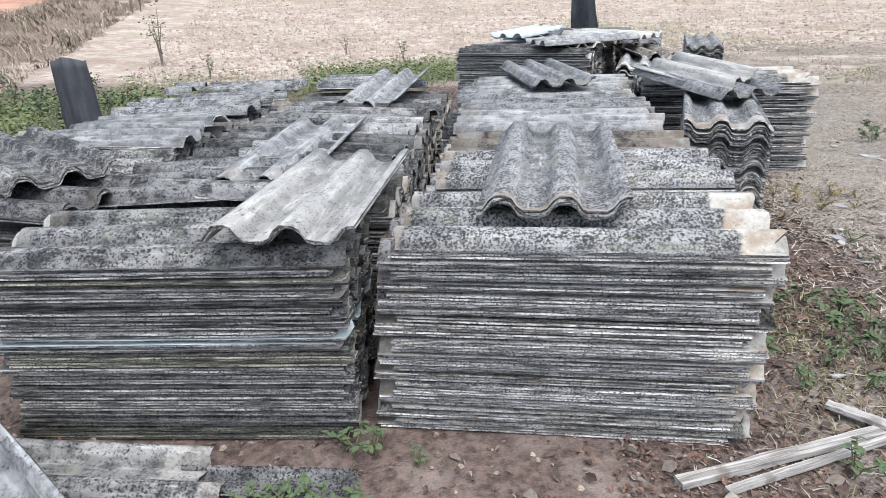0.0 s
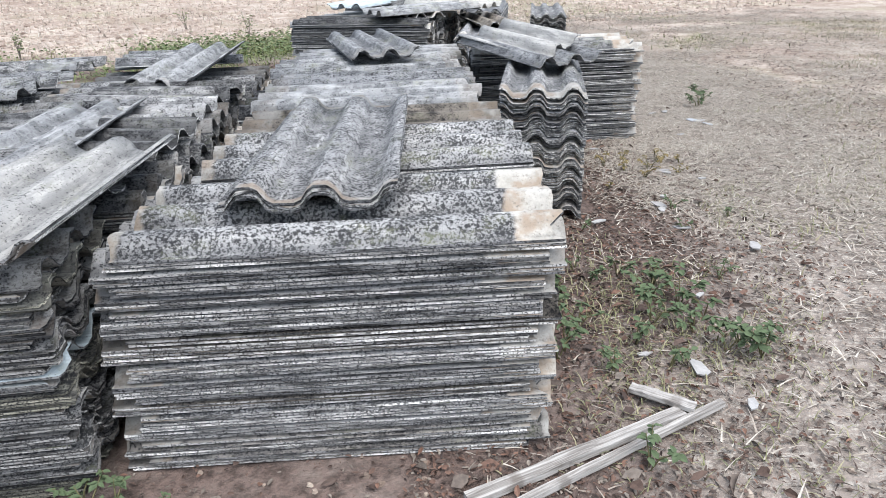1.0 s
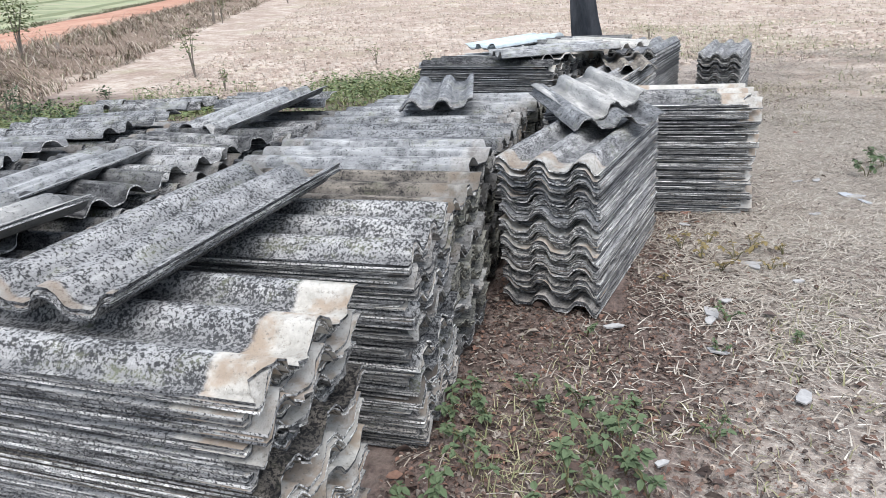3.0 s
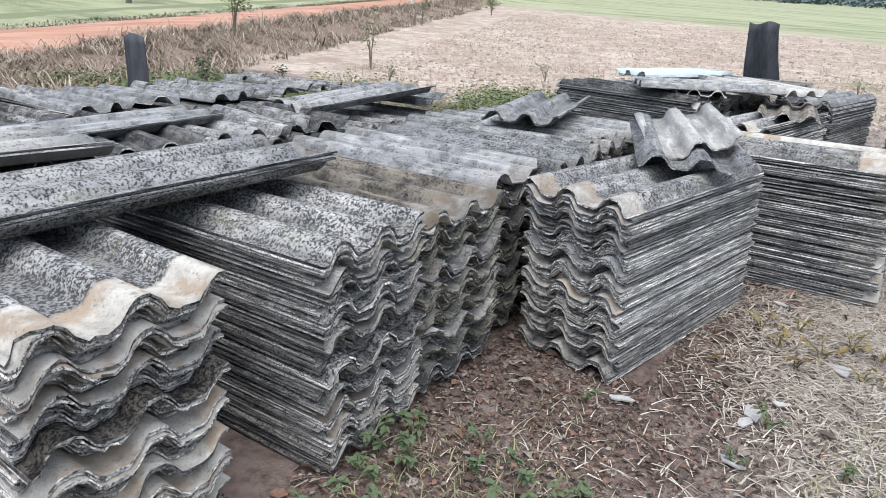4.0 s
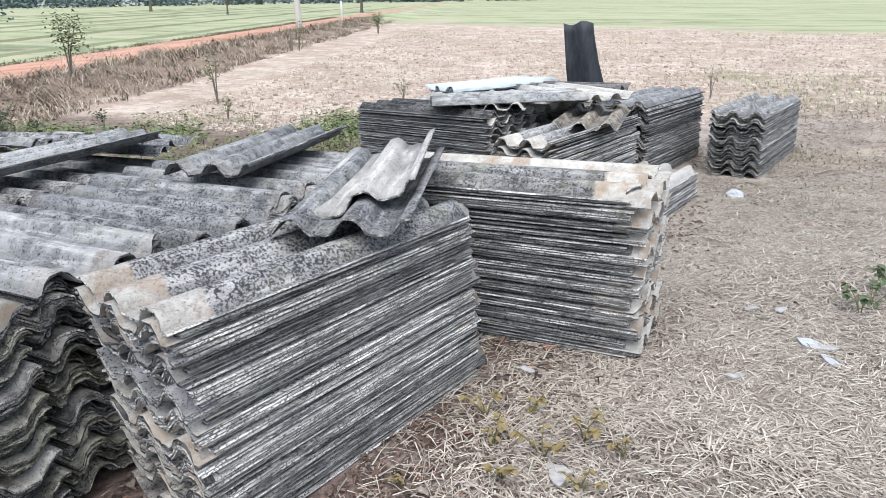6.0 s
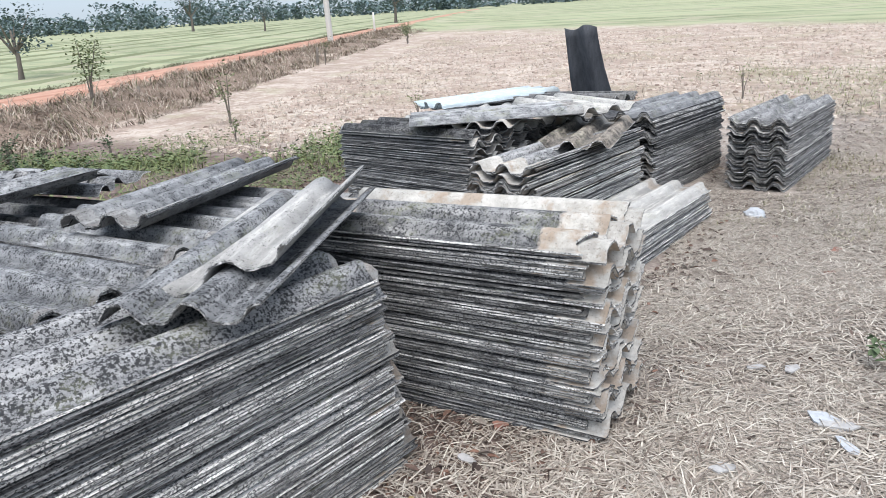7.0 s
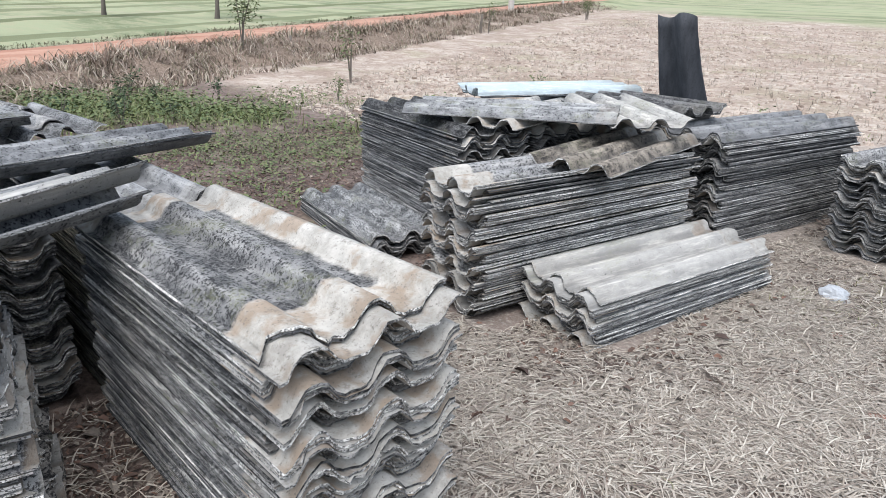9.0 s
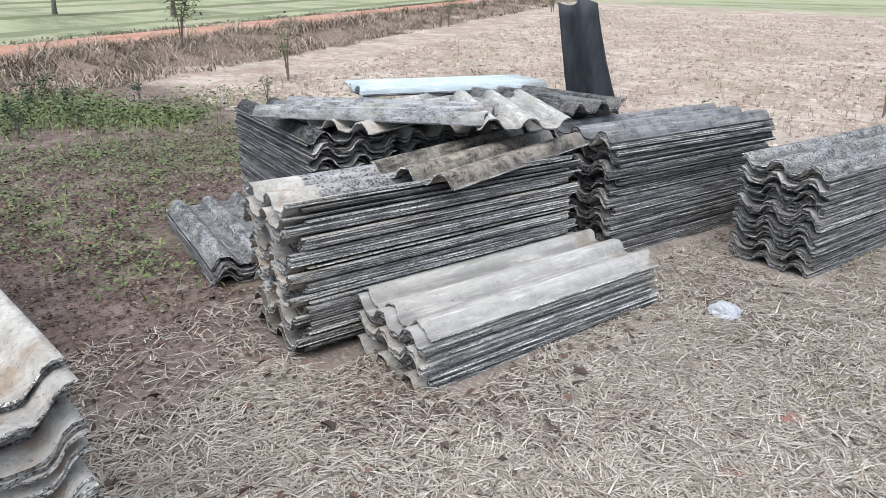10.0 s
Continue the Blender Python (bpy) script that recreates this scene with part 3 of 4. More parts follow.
# Bluish distance haze is mixed into these leaf colours.
HAZY_LEAF = tinted("haze_tinted_tree_leaf", [(0.07, 0.105, 0.11), (0.16, 0.21, 0.20), (0.10, 0.145, 0.16), (0.13, 0.18, 0.15)])
VERGE = tinted("verge_brush", [(0.06, 0.065, 0.04), (0.17, 0.15, 0.10), (0.11, 0.12, 0.065), (0.26, 0.21, 0.15)])
CLOD = tinted("soil_clod", [(0.14, 0.10, 0.08), (0.46, 0.38, 0.31), (0.22, 0.165, 0.13), (0.52, 0.44, 0.36), (0.33, 0.26, 0.21)])
FIELD_CLOD = tinted("pale_field_clod", [(0.24, 0.18, 0.145), (0.58, 0.49, 0.41), (0.36, 0.285, 0.235), (0.64, 0.56, 0.47), (0.46, 0.38, 0.315)])
TWIG = tinted("dark_twig", [(0.05, 0.04, 0.034), (0.14, 0.105, 0.085), (0.09, 0.065, 0.055), (0.22, 0.17, 0.14)])
DRY_LEAF = tinted("yellow_brown_leaf", [(0.17, 0.135, 0.06), (0.25, 0.19, 0.09), (0.14, 0.14, 0.06)])
BUND = tinted("bund_turf", [(0.17, 0.19, 0.105), (0.23, 0.25, 0.15)])
STEM = tinted("weed_stem", [(0.10, 0.11, 0.05), (0.17, 0.14, 0.08)])
SHARD = tinted("cement_shard", [(0.32, 0.31, 0.30), (0.46, 0.455, 0.44)])
PLASTIC = tinted("torn_plastic", [(0.34, 0.36, 0.38), (0.48, 0.50, 0.52)], 0.35)
BARK = tinted("grey_bark", [(0.15, 0.13, 0.11), (0.24, 0.21, 0.18)])
POLE = tinted("whitish_concrete_pole", [(0.55, 0.54, 0.50), (0.60, 0.59, 0.55)])


class Pile:
    """Collects the faces of one mesh."""

    def __init__(self, seed):
        self.v, self.f, self.r = [], [], random.Random(seed)

    def blade(self, x, y, z, length, width, yaw, up, bend=0.3, segs=3):
        """A narrow blade that starts at up degrees over the ground and droops."""
        c, s = math.cos(yaw), math.sin(yaw)
        n0, px, pz, a = len(self.v), 0.0, 0.0, up
        for i in range(segs + 1):
            w = width * (1 - 0.8 * i / segs)
            bx, by = x + c * px, y + s * px
            self.v += [(bx - s * w / 2, by + c * w / 2, z + pz), (bx + s * w / 2, by - c * w / 2, z + pz)]
            px += length / segs * math.cos(a)
            pz += length / segs * math.sin(a)
            a -= bend / segs * 2
        for i in range(segs):
            q = n0 + 2 * i
            self.f.append((q, q + 1, q + 3, q + 2))

    def leaf(self, x, y, z, size, yaw, pitch, roll, fat=0.5, curl=0.2):
        """A pointed leaf, folded along its rib."""
        m = Matrix.Translation((x, y, z)) @ Euler((roll, pitch, yaw)).to_matrix().to_4x4()
        n0 = len(self.v)
        for p in ((0, 0, 0), (0.35, fat / 2, curl * 0.3), (0.35, 0, 0), (0.35, -fat / 2, curl * 0.3), (0.75, fat * 0.35, curl * 0.1), (0.75, 0, -curl * 0.2), (0.75, -fat * 0.35, curl * 0.1), (1, 0, -curl * 0.5)):
            self.v.append(tuple(m @ (Vector(p) * size)))
        self.f += [tuple(n0 + i for i in q) for q in ((0, 2, 1), (0, 3, 2), (1, 2, 5, 4), (2, 3, 6, 5), (4, 5, 7), (5, 6, 7))]

    def lump(self, x, y, z, size, flat=0.6):
        """A rough little stone or clod."""
        n0, r = len(self.v), self.r
        self.v.append((x, y, z + size * flat))
        for k in range(5):
            a = k * 2 * math.pi / 5 + r.uniform(-0.4, 0.4)
            q = size * r.uniform(0.7, 1.15)
            self.v.append((x + q * math.cos(a), y + q * math.sin(a), z - 0.2 * size))
            self.v.append((x + 0.65 * q * math.cos(a + 0.3), y + 0.65 * q * math.sin(a + 0.3), z + size * flat * r.uniform(0.55, 0.9)))
        for k in range(5):
            a, b = n0 + 1 + 2 * k, n0 + 1 + 2 * ((k + 1) % 5)
            self.f += [(a, b, b + 1, a + 1), (n0, a + 1, b + 1)]

    def thing(self, name, mat, label, category):
        return tagged(new(name, mesh_of(name, self.v, self.f, mat)), label, category, kind="stuff")


# footprints of the piles, to keep litter from growing through them: x0, x1, y0, y1
KEEP_OUT = ((-3.9, 0.78, 2.15, 6.55), (1.0, 1.52, 4.3, 5.6), (0.85, 2.22, 5.98, 6.46), (-1.3, 0.9, 8.2, 10.9), (0.8, 1.45, 7.6, 9.1), (1.45, 2.0, 7.9, 9.3), (1.2, 1.8, 9.7, 11.1), (2.1, 2.65, 10.2, 11.5), (-1.2, 0.35, 7.8, 8.4))


def free(x, y):
    return not any(a < x < b and c < y < d for a, b, c, d in KEEP_OUT)


def strew():
    r = random.Random(11)
    straw, leaves, clods = Pile(1), Pile(2), Pile(3)
    n = 0
    while n < 115000:
        if n % 10 < 7:
            x, y = r.uniform(1.2, 4.8), r.uniform(3.2, 11.2)
        else:
            x, y = 0.5 + 6.0 * r.random() ** 1.2, 1.2 + 12.5 * r.random() ** 1.1
        soil, green, dry, paddy = zones(x, y)
        d = 0.5 + 0.5 * noise.noise(Vector((x * 1.3, y * 1.3, 9.0)))
        want = (0.22 + 0.78 * (1 - soil)) * (0.30 + 0.70 * smooth(0.30, 0.66, d + 0.22 * noise.noise(Vector((x * 4.1, y * 4.1, 3.0))))) * (0.10 + 0.90 * smooth(3.8, 5.6, y + 0.5 * (x - 2.0))) * (1 - 0.8 * smooth(8.8, 11.0, y + 0.8 * d)) * (1 - 0.8 * smooth(3.6, 4.8, x + 0.6 * d))
        if r.random() > want or not free(x, y):
            continue
        near = 0.4 + 2.8 * noise.noise(Vector((x * 0.7, y * 0.7, 4.0)))
        straw.blade(x, y, ground_z(x, y) + 0.010 + 0.014 * r.random(), r.uniform(0.03, 0.14), r.uniform(0.0035, 0.0085), near + r.uniform(-1.6, 1.6), r.uniform(-0.05, 0.22), 0.25, 2)
        n += 1
    n = 0
    while n < 42000:
        x, y = (r.uniform(-2.5, 4.5), r.uniform(1.3, 11.0)) if r.random() < 0.35 else (r.uniform(0.3, 2.6), r.uniform(1.3, 6.0)) if r.random() < 0.6 else (r.uniform(-4.5, 1.6), r.uniform(6.2, 11.0))
        soil = zones(x, y)[0]
        if r.random() > 0.16 + 0.84 * soil or not free(x, y):
            continue
        s = r.uniform(0.008, 0.032) if r.random() < 0.985 else r.uniform(0.04, 0.08)
        leaves.leaf(x, y, ground_z(x, y) + 0.010 + 0.25 * s * r.random(), s, r.uniform(0, 6.3), r.uniform(-0.4, 0.3), r.uniform(-0.7, 0.7), r.uniform(0.3, 0.7), r.uniform(0.1, 0.7))
        n += 1
    n = 0
    while n < 3200:
        x, y = r.uniform(-3.5, 6.5), r.uniform(1.2, 13)
        if not free(x, y):
            continue
        s = r.uniform(0.006, 0.018)
        clods.lump(x, y, ground_z(x, y) + 0.006, s)
        n += 1
    for i in range(420):
        x, y = r.gauss(1.7, 0.35), r.gauss(7.75, 0.35)
        if i % 3 == 0:
            x, y = 2.05 + 0.16 * (y - 7.7) + r.gauss(0, 0.12), r.uniform(7.7, 9.4)
        if free(x, y):
            s = r.uniform(0.015, 0.05)
            leaves.leaf(x, y, ground_z(x, y) + 0.014 + 0.02 * r.random(), s, r.uniform(0, 6.3), r.uniform(-0.4, 0.3), r.uniform(-0.7, 0.7), r.uniform(0.35, 0.7), r.uniform(0.2, 0.8))
    # coarser, sparser straw and dead stalks out over the open ground
    n = 0
    while n < 58000:
        x, y = 2.6 + 7.5 * r.random() ** 1.3, 4.5 + 12.0 * r.random()
        d = 0.5 + 0.5 * noise.noise(Vector((x * 1.1, y * 1.1, 19.0)))
        if r.random() > smooth(0.25, 0.7, d) * (0.25 + 0.75 * smooth(2.6, 4.2, x)) or not free(x, y):
            continue
        straw.blade(x, y, ground_z(x, y) + 0.012 + 0.012 * r.random(), r.uniform(0.04, 0.17), r.uniform(0.005, 0.011), r.uniform(0, 6.3), r.uniform(-0.05, 0.3), 0.3, 2)
        n += 1
    twigs = Pile(14)
    for i in range(26000):
        x, y = 1.8 + 8.0 * r.random() ** 1.2, 4.5 + 12.5 * r.random()
        if free(x, y) and noise.noise(Vector((x * 1.6, y * 1.6, 29.0))) > -0.15:
            twigs.blade(x, y, ground_z(x, y) + 0.014, r.uniform(0.02, 0.09), r.uniform(0.006, 0.022), r.uniform(0, 6.3), r.uniform(-0.05, 0.5), 0.5, 2)
    for i in range(9000):
        x, y = 1.2 + 4.5 * r.random() ** 1.3, 1.4 + 7.5 * r.random() ** 1.4
        if free(x, y):
            twigs.blade(x, y, ground_z(x, y) + 0.012, r.uniform(0.012, 0.06), r.uniform(0.003, 0.011), r.uniform(0, 6.3), r.uniform(-0.05, 0.3), 0.3, 2)
    twigs.thing("twig_litter", TWIG, "dark bits of twig and bark on the soil", "twigs")
    straw.thing("straw_litter", STRAW, "loose dry straw strewn over pale soil", "straw")
    leaves.thing("leaf_litter", DEAD_LEAF, "dry brown and reddish leaves scattered on dark soil", "dead leaves")
    clods.thing("soil_clods", CLOD, "small clods and crumbs of reddish soil", "clods")
    # rough clods and stubble of the bare field
    field, stub = Pile(4), Pile(5)
    n = 0
    while n < 26000:
        y = 11 + 34 * r.random() ** 1.5
        x = r.uniform(-0.42 * y - 3, 14)
        if x < road_x(y) + 6.2 or (y < 13.3 + 0.4 * x and x > -3):
            continue
        s = 0.012 + 0.085 * r.random() ** 2.4
        if r.random() < 0.66:
            field.lump(x, y, ground_z(x, y), s, 0.55)
        else:
            for q in range(3):
                stub.blade(x + r.uniform(-0.05, 0.05), y + r.uniform(-0.05, 0.05), ground_z(x, y), r.uniform(0.06, 0.2), 0.012, r.uniform(0, 6.3), r.uniform(0.3, 1.4), 0.5, 2)
        n += 1
    field.thing("field_clods", FIELD_CLOD, "rough clods of the bare ploughed field", "clods")
    stub.thing("field_stubble", STRAW, "thin pale stubble on the bare field", "stubble")


def growth():
    r = random.Random(12)
    grass, weeds = Pile(6), Pile(7)
    n = 0
    while n < 15000:
        if r.random() < 0.75:
            x, y = r.uniform(-9.5, 0.5), r.uniform(6.5, 15)
        else:
            x, y = r.uniform(-4, 9), r.uniform(10.5, 26)
        green = zones(x, y)[1]
        if r.random() > green * 1.1 - 0.12 or not free(x, y):
            continue
        near_ = x > -4.5 and y < 10.3
        if r.random() < (0.7 if not near_ else 0.3) or x > 0:
            grass.blade(x, y, ground_z(x, y), r.uniform(0.08, 0.30) * (0.45 if x > -0.5 or near_ else 0.9), r.uniform(0.008, 0.016), r.uniform(0, 6.3), r.uniform(0.5, 1.45), r.uniform(0.3, 0.9), 3)
        else:
            for q in range(3):
                weeds.leaf(x + r.uniform(-0.07, 0.07), y + r.uniform(-0.07, 0.07), ground_z(x, y) + r.uniform(0.02, 0.06 if near_ else 0.22), r.uniform(0.03, 0.045 if near_ else 0.085), r.uniform(0, 6.3), r.uniform(-0.6, 0.3), r.uniform(-0.6, 0.6), 0.6)
        n += 1
    short = Pile(16)
    n = 0
    while n < 11000:
        x, y = 2.2 + 7.0 * r.random() ** 1.2, 3.6 + 12.0 * r.random()
        if r.random() > smooth(0.0, 0.45, noise.noise(Vector((x * 0.55, y * 0.55, 41.0))) + 0.35 * noise.noise(Vector((x * 2.3, y * 2.3, 43.0)))) or not free(x, y):
            continue
        short.blade(x, y, ground_z(x, y) + 0.004, r.uniform(0.025, 0.09), r.uniform(0.004, 0.010), r.uniform(0, 6.3), r.uniform(0.3, 1.2), r.uniform(0.4, 1.0), 2)
        n += 1
    for i in range(2600):
        x, y = r.gauss(1.45, 0.38), r.gauss(2.85, 0.5)
        if free(x, y) and noise.noise(Vector((x * 2.0, y * 2.0, 51.0))) > -0.1:
            short.blade(x, y, ground_z(x, y) + 0.004, r.uniform(0.025, 0.08), r.uniform(0.003, 0.008), r.uniform(0, 6.3), r.uniform(0.3, 1.3), r.uniform(0.4, 1.2), 2)
    short.thing("short_grass", SHORT_GRASS, "short yellowing grass sprouting through the straw", "grass")
    grass.thing("grass_strip", GRASS, "ragged green grass behind the stacks", "grass")
    weeds.thing("weed_patch", BUSH_LEAF, "low broad-leaved weeds among the grass", "weeds")
    bank_grass = Pile(8)
    n = 0
    while n < 36000:
        y = 6 + 54 * r.random() ** 2.0
        d = 2.4 + 4.9 * r.random()
        x = road_x(y) + d
        if r.random() > 0.25 + 0.75 * smooth(-0.25, 0.25, noise.noise(Vector((x * 0.8, y * 0.8, 2.0)))):
            continue
        bank_grass.blade(x, y, ground_z(x, y) - 0.02, r.uniform(0.18, 0.75) * (0.6 + 0.9 * smooth(-0.3, 0.4, noise.noise(Vector((x * 1.5, y * 1.5, 6.0))))), r.uniform(0.010, 0.024) * (1 + y / 40), 3.0 + 6.0 * noise.noise(Vector((x * 0.9, y * 0.9, 12.0))) + r.uniform(-0.9, 0.9), r.uniform(0.2, 1.3), r.uniform(0.9, 2.2), 4)
        n += 1
    verge = Pile(9)
    n = 0
    while n < 14000:
        y = -2 + 72 * r.random() ** 1.5
        d = r.choice((-1, -1, -1, 1)) * (1.75 + 1.9 * r.random() ** 1.4)
        x = road_x(y) + d
        if r.random() > 0.2 + 0.8 * smooth(-0.2, 0.2, noise.noise(Vector((x * 0.5, y * 0.5, 21.0)))):
            continue
        verge.blade(x, y, rise(x, y) + 0.02, r.uniform(0.10, 0.36), r.uniform(0.012, 0.03) * (1 + y / 60), r.uniform(0, 6.3), r.uniform(0.2, 1.2), r.uniform(0.9, 2.2), 3)
        n += 1
    verge.thing("road_verge_brush", VERGE, "dull green and brown brush along the road's edges", "brush")
    bank_grass.thing("bank_grass", DRY_GRASS, "tall dry brown grass on the bank beside the road", "dry grass")


strew()
growth()

LEAVES = []
for s_ in range(4):
    p_ = Pile(60 + s_)
    p_.leaf(0, 0, 0, 1.0, 0, 0.12 * s_, 0, 0.5 + 0.05 * s_, 0.25)
    LEAVES.append(mesh_of("leaf", p_.v, p_.f, LEAF))
DRY_LEAVES = [mesh_of("leaf", p_.v, p_.f, DRY_LEAF)]


def tube(points, radii, sides=6):
    """Vertices and faces of a bent tapered tube."""
    v, f = [], []
    for i, p in enumerate(points):
        a = Vector(points[max(0, i - 1)])
        b = Vector(points[min(len(points) - 1, i + 1)])
        q = (b - a).normalized().to_track_quat("Z", "Y")
        for k in range(sides):
            t = 2 * math.pi * k / sides
            v.append(tuple(Vector(p) + q @ Vector((radii[i] * math.cos(t), radii[i] * math.sin(t), 0))))
    for i in range(len(points) - 1):
        for k in range(sides):
            a, b = i * sides + k, i * sides + (k + 1) % sides
            f.append((a, b, b + sides, a + sides))
    f.append(tuple(range((len(points) - 1) * sides, len(points) * sides)))
    return v, f


def weed(x, y, size, seed, count=24, leaves=LEAVES, label="small green broad-leaved weed growing in the soil"):
    """A small broad-leaved weed: stem with leaves on short stalks."""
    r = random.Random(seed)
    base = tagged(new("weed"), label, "weed", "weeds by the stacks")
    base.matrix_world = pose(x, y, ground_z(x, y), 0, 0, r.uniform(0, 360))
    v, f = [], []
    tips = []
    for b in range(3):
        yaw = r.uniform(0, 6.3)
        out = size * r.uniform(0.25, 0.8)
        pts = [(0, 0, -0.01), (0.3 * out * math.cos(yaw), 0.3 * out * math.sin(yaw), 0.45 * size), (out * math.cos(yaw), out * math.sin(yaw), size * r.uniform(0.6, 1.0))]
        tv, tf = tube(pts, (0.0035, 0.003, 0.0015), 5)
        f += [tuple(i + len(v) for i in q) for q in tf]
        v += tv
        tips.append(pts)
    part("stem", mesh_of("stem", v, f, STEM), base)
    for i in range(count):
        pts = tips[i % 3]
        t = r.uniform(0.4, 1.0)
        p = Vector(pts[1]).lerp(Vector(pts[2]), t) if t > 0.5 else Vector(pts[0]).lerp(Vector(pts[1]), 2 * t)
        m = Matrix.Translation(p) @ Euler((r.uniform(-0.4, 0.4), r.uniform(-0.5, 0.35), r.uniform(0, 6.3))).to_matrix().to_4x4() @ Matrix.Scale(size * r.uniform(0.15, 0.32), 4)
        part("leaf", r.choice(leaves), base, m)


for i, (x, y, s) in enumerate([(1.54, 3.25, 0.15), (1.50, 2.95, 0.13), (1.74, 2.70, 0.17), (1.82, 2.74, 0.14), (1.00, 3.08, 0.13), (0.98, 2.72, 0.15), (1.42, 2.90, 0.17), (1.55, 3.27, 0.12), (1.19, 3.48, 0.10),
                               (1.58, 2.82, 0.13), (0.94, 2.66, 0.16), (1.12, 2.02, 0.14), (-0.70, 1.94, 0.13), (-0.80, 1.72, 0.12), (-0.66, 1.70, 0.13), (-0.90, 1.70, 0.11), (-0.74, 1.98, 0.12), (-0.62, 1.96, 0.13), (-0.88, 1.66, 0.11), (-0.76, 1.68, 0.12), (-0.66, 1.66, 0.12), (-0.95, 1.60, 0.13), (1.38, 2.56, 0.12),
                               (1.24, 3.34, 0.12), (0.92, 3.20, 0.14), (1.96, 3.96, 0.08), (2.02, 4.30, 0.10), (2.30, 4.10, 0.09), (3.45, 7.30, 0.20), (3.25, 6.98, 0.17), (3.30, 7.08, 0.15), (1.36, 4.02, 0.09), (1.07, 3.22, 0.14), (-0.45, 1.92, 0.08),
                               (1.60, 3.05, 0.18), (1.68, 2.95, 0.16), (1.48, 3.12, 0.17), (1.80, 2.62, 0.19), (1.66, 2.66, 0.15), (1.30, 2.75, 0.14), (1.08, 2.90, 0.15), (1.15, 2.55, 0.13), (1.40, 3.40, 0.14), (0.98, 3.35, 0.14), (1.62, 3.45, 0.10), (1.9, 3.3, 0.10)]):
    weed(x, y, s, 200 + i, 30 + (i * 5) % 11)

for i, (x, y, s) in enumerate([(2.23, 5.25, 0.13), (1.93, 5.07, 0.12), (2.03, 4.90, 0.13), (1.82, 5.24, 0.12), (2.12, 5.08, 0.14), (1.98, 5.32, 0.10), (2.30, 4.95, 0.10), (1.72, 4.72, 0.08), (2.4, 5.2, 0.09)]):
    weed(x, y, s, 260 + i, 26, DRY_LEAVES, "yellowing half-dry weed growing in the straw")


def shard(x, y, size, yaw, seed, mat=SHARD, label="broken flat piece of pale cement sheet on the ground", name="cement_shard", category="shard", thick=0.007):
    r = random.Random(seed)
    n = r.choice((5, 6, 7))
    v = []
    for level in (0, 1):
        rr = random.Random(seed + 1)
        for k in range(n):
            a = 2 * math.pi * k / n + rr.uniform(-0.25, 0.25)
            v.append((size * rr.uniform(0.7, 1.1) * math.cos(a), 0.55 * size * rr.uniform(0.6, 1.1) * math.sin(a), thick * level + 0.02 * size * math.sin(3 * a)))
    f = [tuple(range(n - 1, -1, -1)), tuple(range(n, 2 * n))] + [(k, (k + 1) % n, n + (k + 1) % n, n + k) for k in range(n)]
    ob = new(name, mesh_of(name, v, f, mat))
    ob.matrix_world = pose(x, y, ground_z(x, y) + 0.022, r.uniform(-7, 7), r.uniform(-7, 7), yaw)
    tagged(ob, label, category, "broken pieces on the ground")


for i, (x, y, s, yaw) in enumerate([(2.21, 4.98, 0.065, 100), (1.95, 4.36, 0.08, 110), (1.49, 4.11, 0.045, 20), (2.71, 6.0, 0.07, 50), (3.05, 6.47, 0.09, 10), (1.94, 4.26, 0.05, 80), (2.03, 4.50, 0.04, 30), (1.84, 5.66, 0.045, 5), (2.87, 6.87, 0.06, 70),
                                    (2.73, 6.82, 0.05, 15), (2.26, 3.66, 0.07, 70), (1.49, 2.53, 0.06, 100), (1.30, 2.64, 0.035, 10), (1.46, 4.09, 0.035, 0), (2.20, 5.02, 0.07, 0), (1.60, 2.30, 0.04, 60), (1.96, 3.96, 0.06, 150), (2.42, 4.80, 0.05, 20), (1.72, 3.1, 0.03, 40)]):
    shard(x, y, s, yaw, 300 + i)
for i, (x, y, s, yaw) in enumerate([(3.02, 6.48, 0.10, -25), (3.09, 6.32, 0.06, -50)]):
    shard(x, y, s, yaw, 340 + i, PLASTIC, "torn whitish plastic film lying on straw", "plastic_scrap", "plastic scrap")


def crumpled_bag(x, y, size):
    bm = bmesh.new()
    bmesh.ops.create_icosphere(bm, subdivisions=3, radius=size)
    for v in bm.verts:
        n = noise.noise(v.co * 14) * 0.5 + noise.noise(v.co * 34) * 0.25
        v.co *= 1 + 0.7 * n
        v.co.z = max(-0.1 * size, v.co.z) * 0.75
    me = bpy.data.meshes.new("plastic_bag")
    bm.to_mesh(me)
    bm.free()
    me.materials.append(PLASTIC)
    ob = new("plastic_bag", me)
    ob.matrix_world = pose(x, y, ground_z(x, y) + 0.005)
    tagged(ob, "crumpled greyish plastic bag lying on straw", "plastic bag")


crumpled_bag(2.43, 9.47, 0.085)


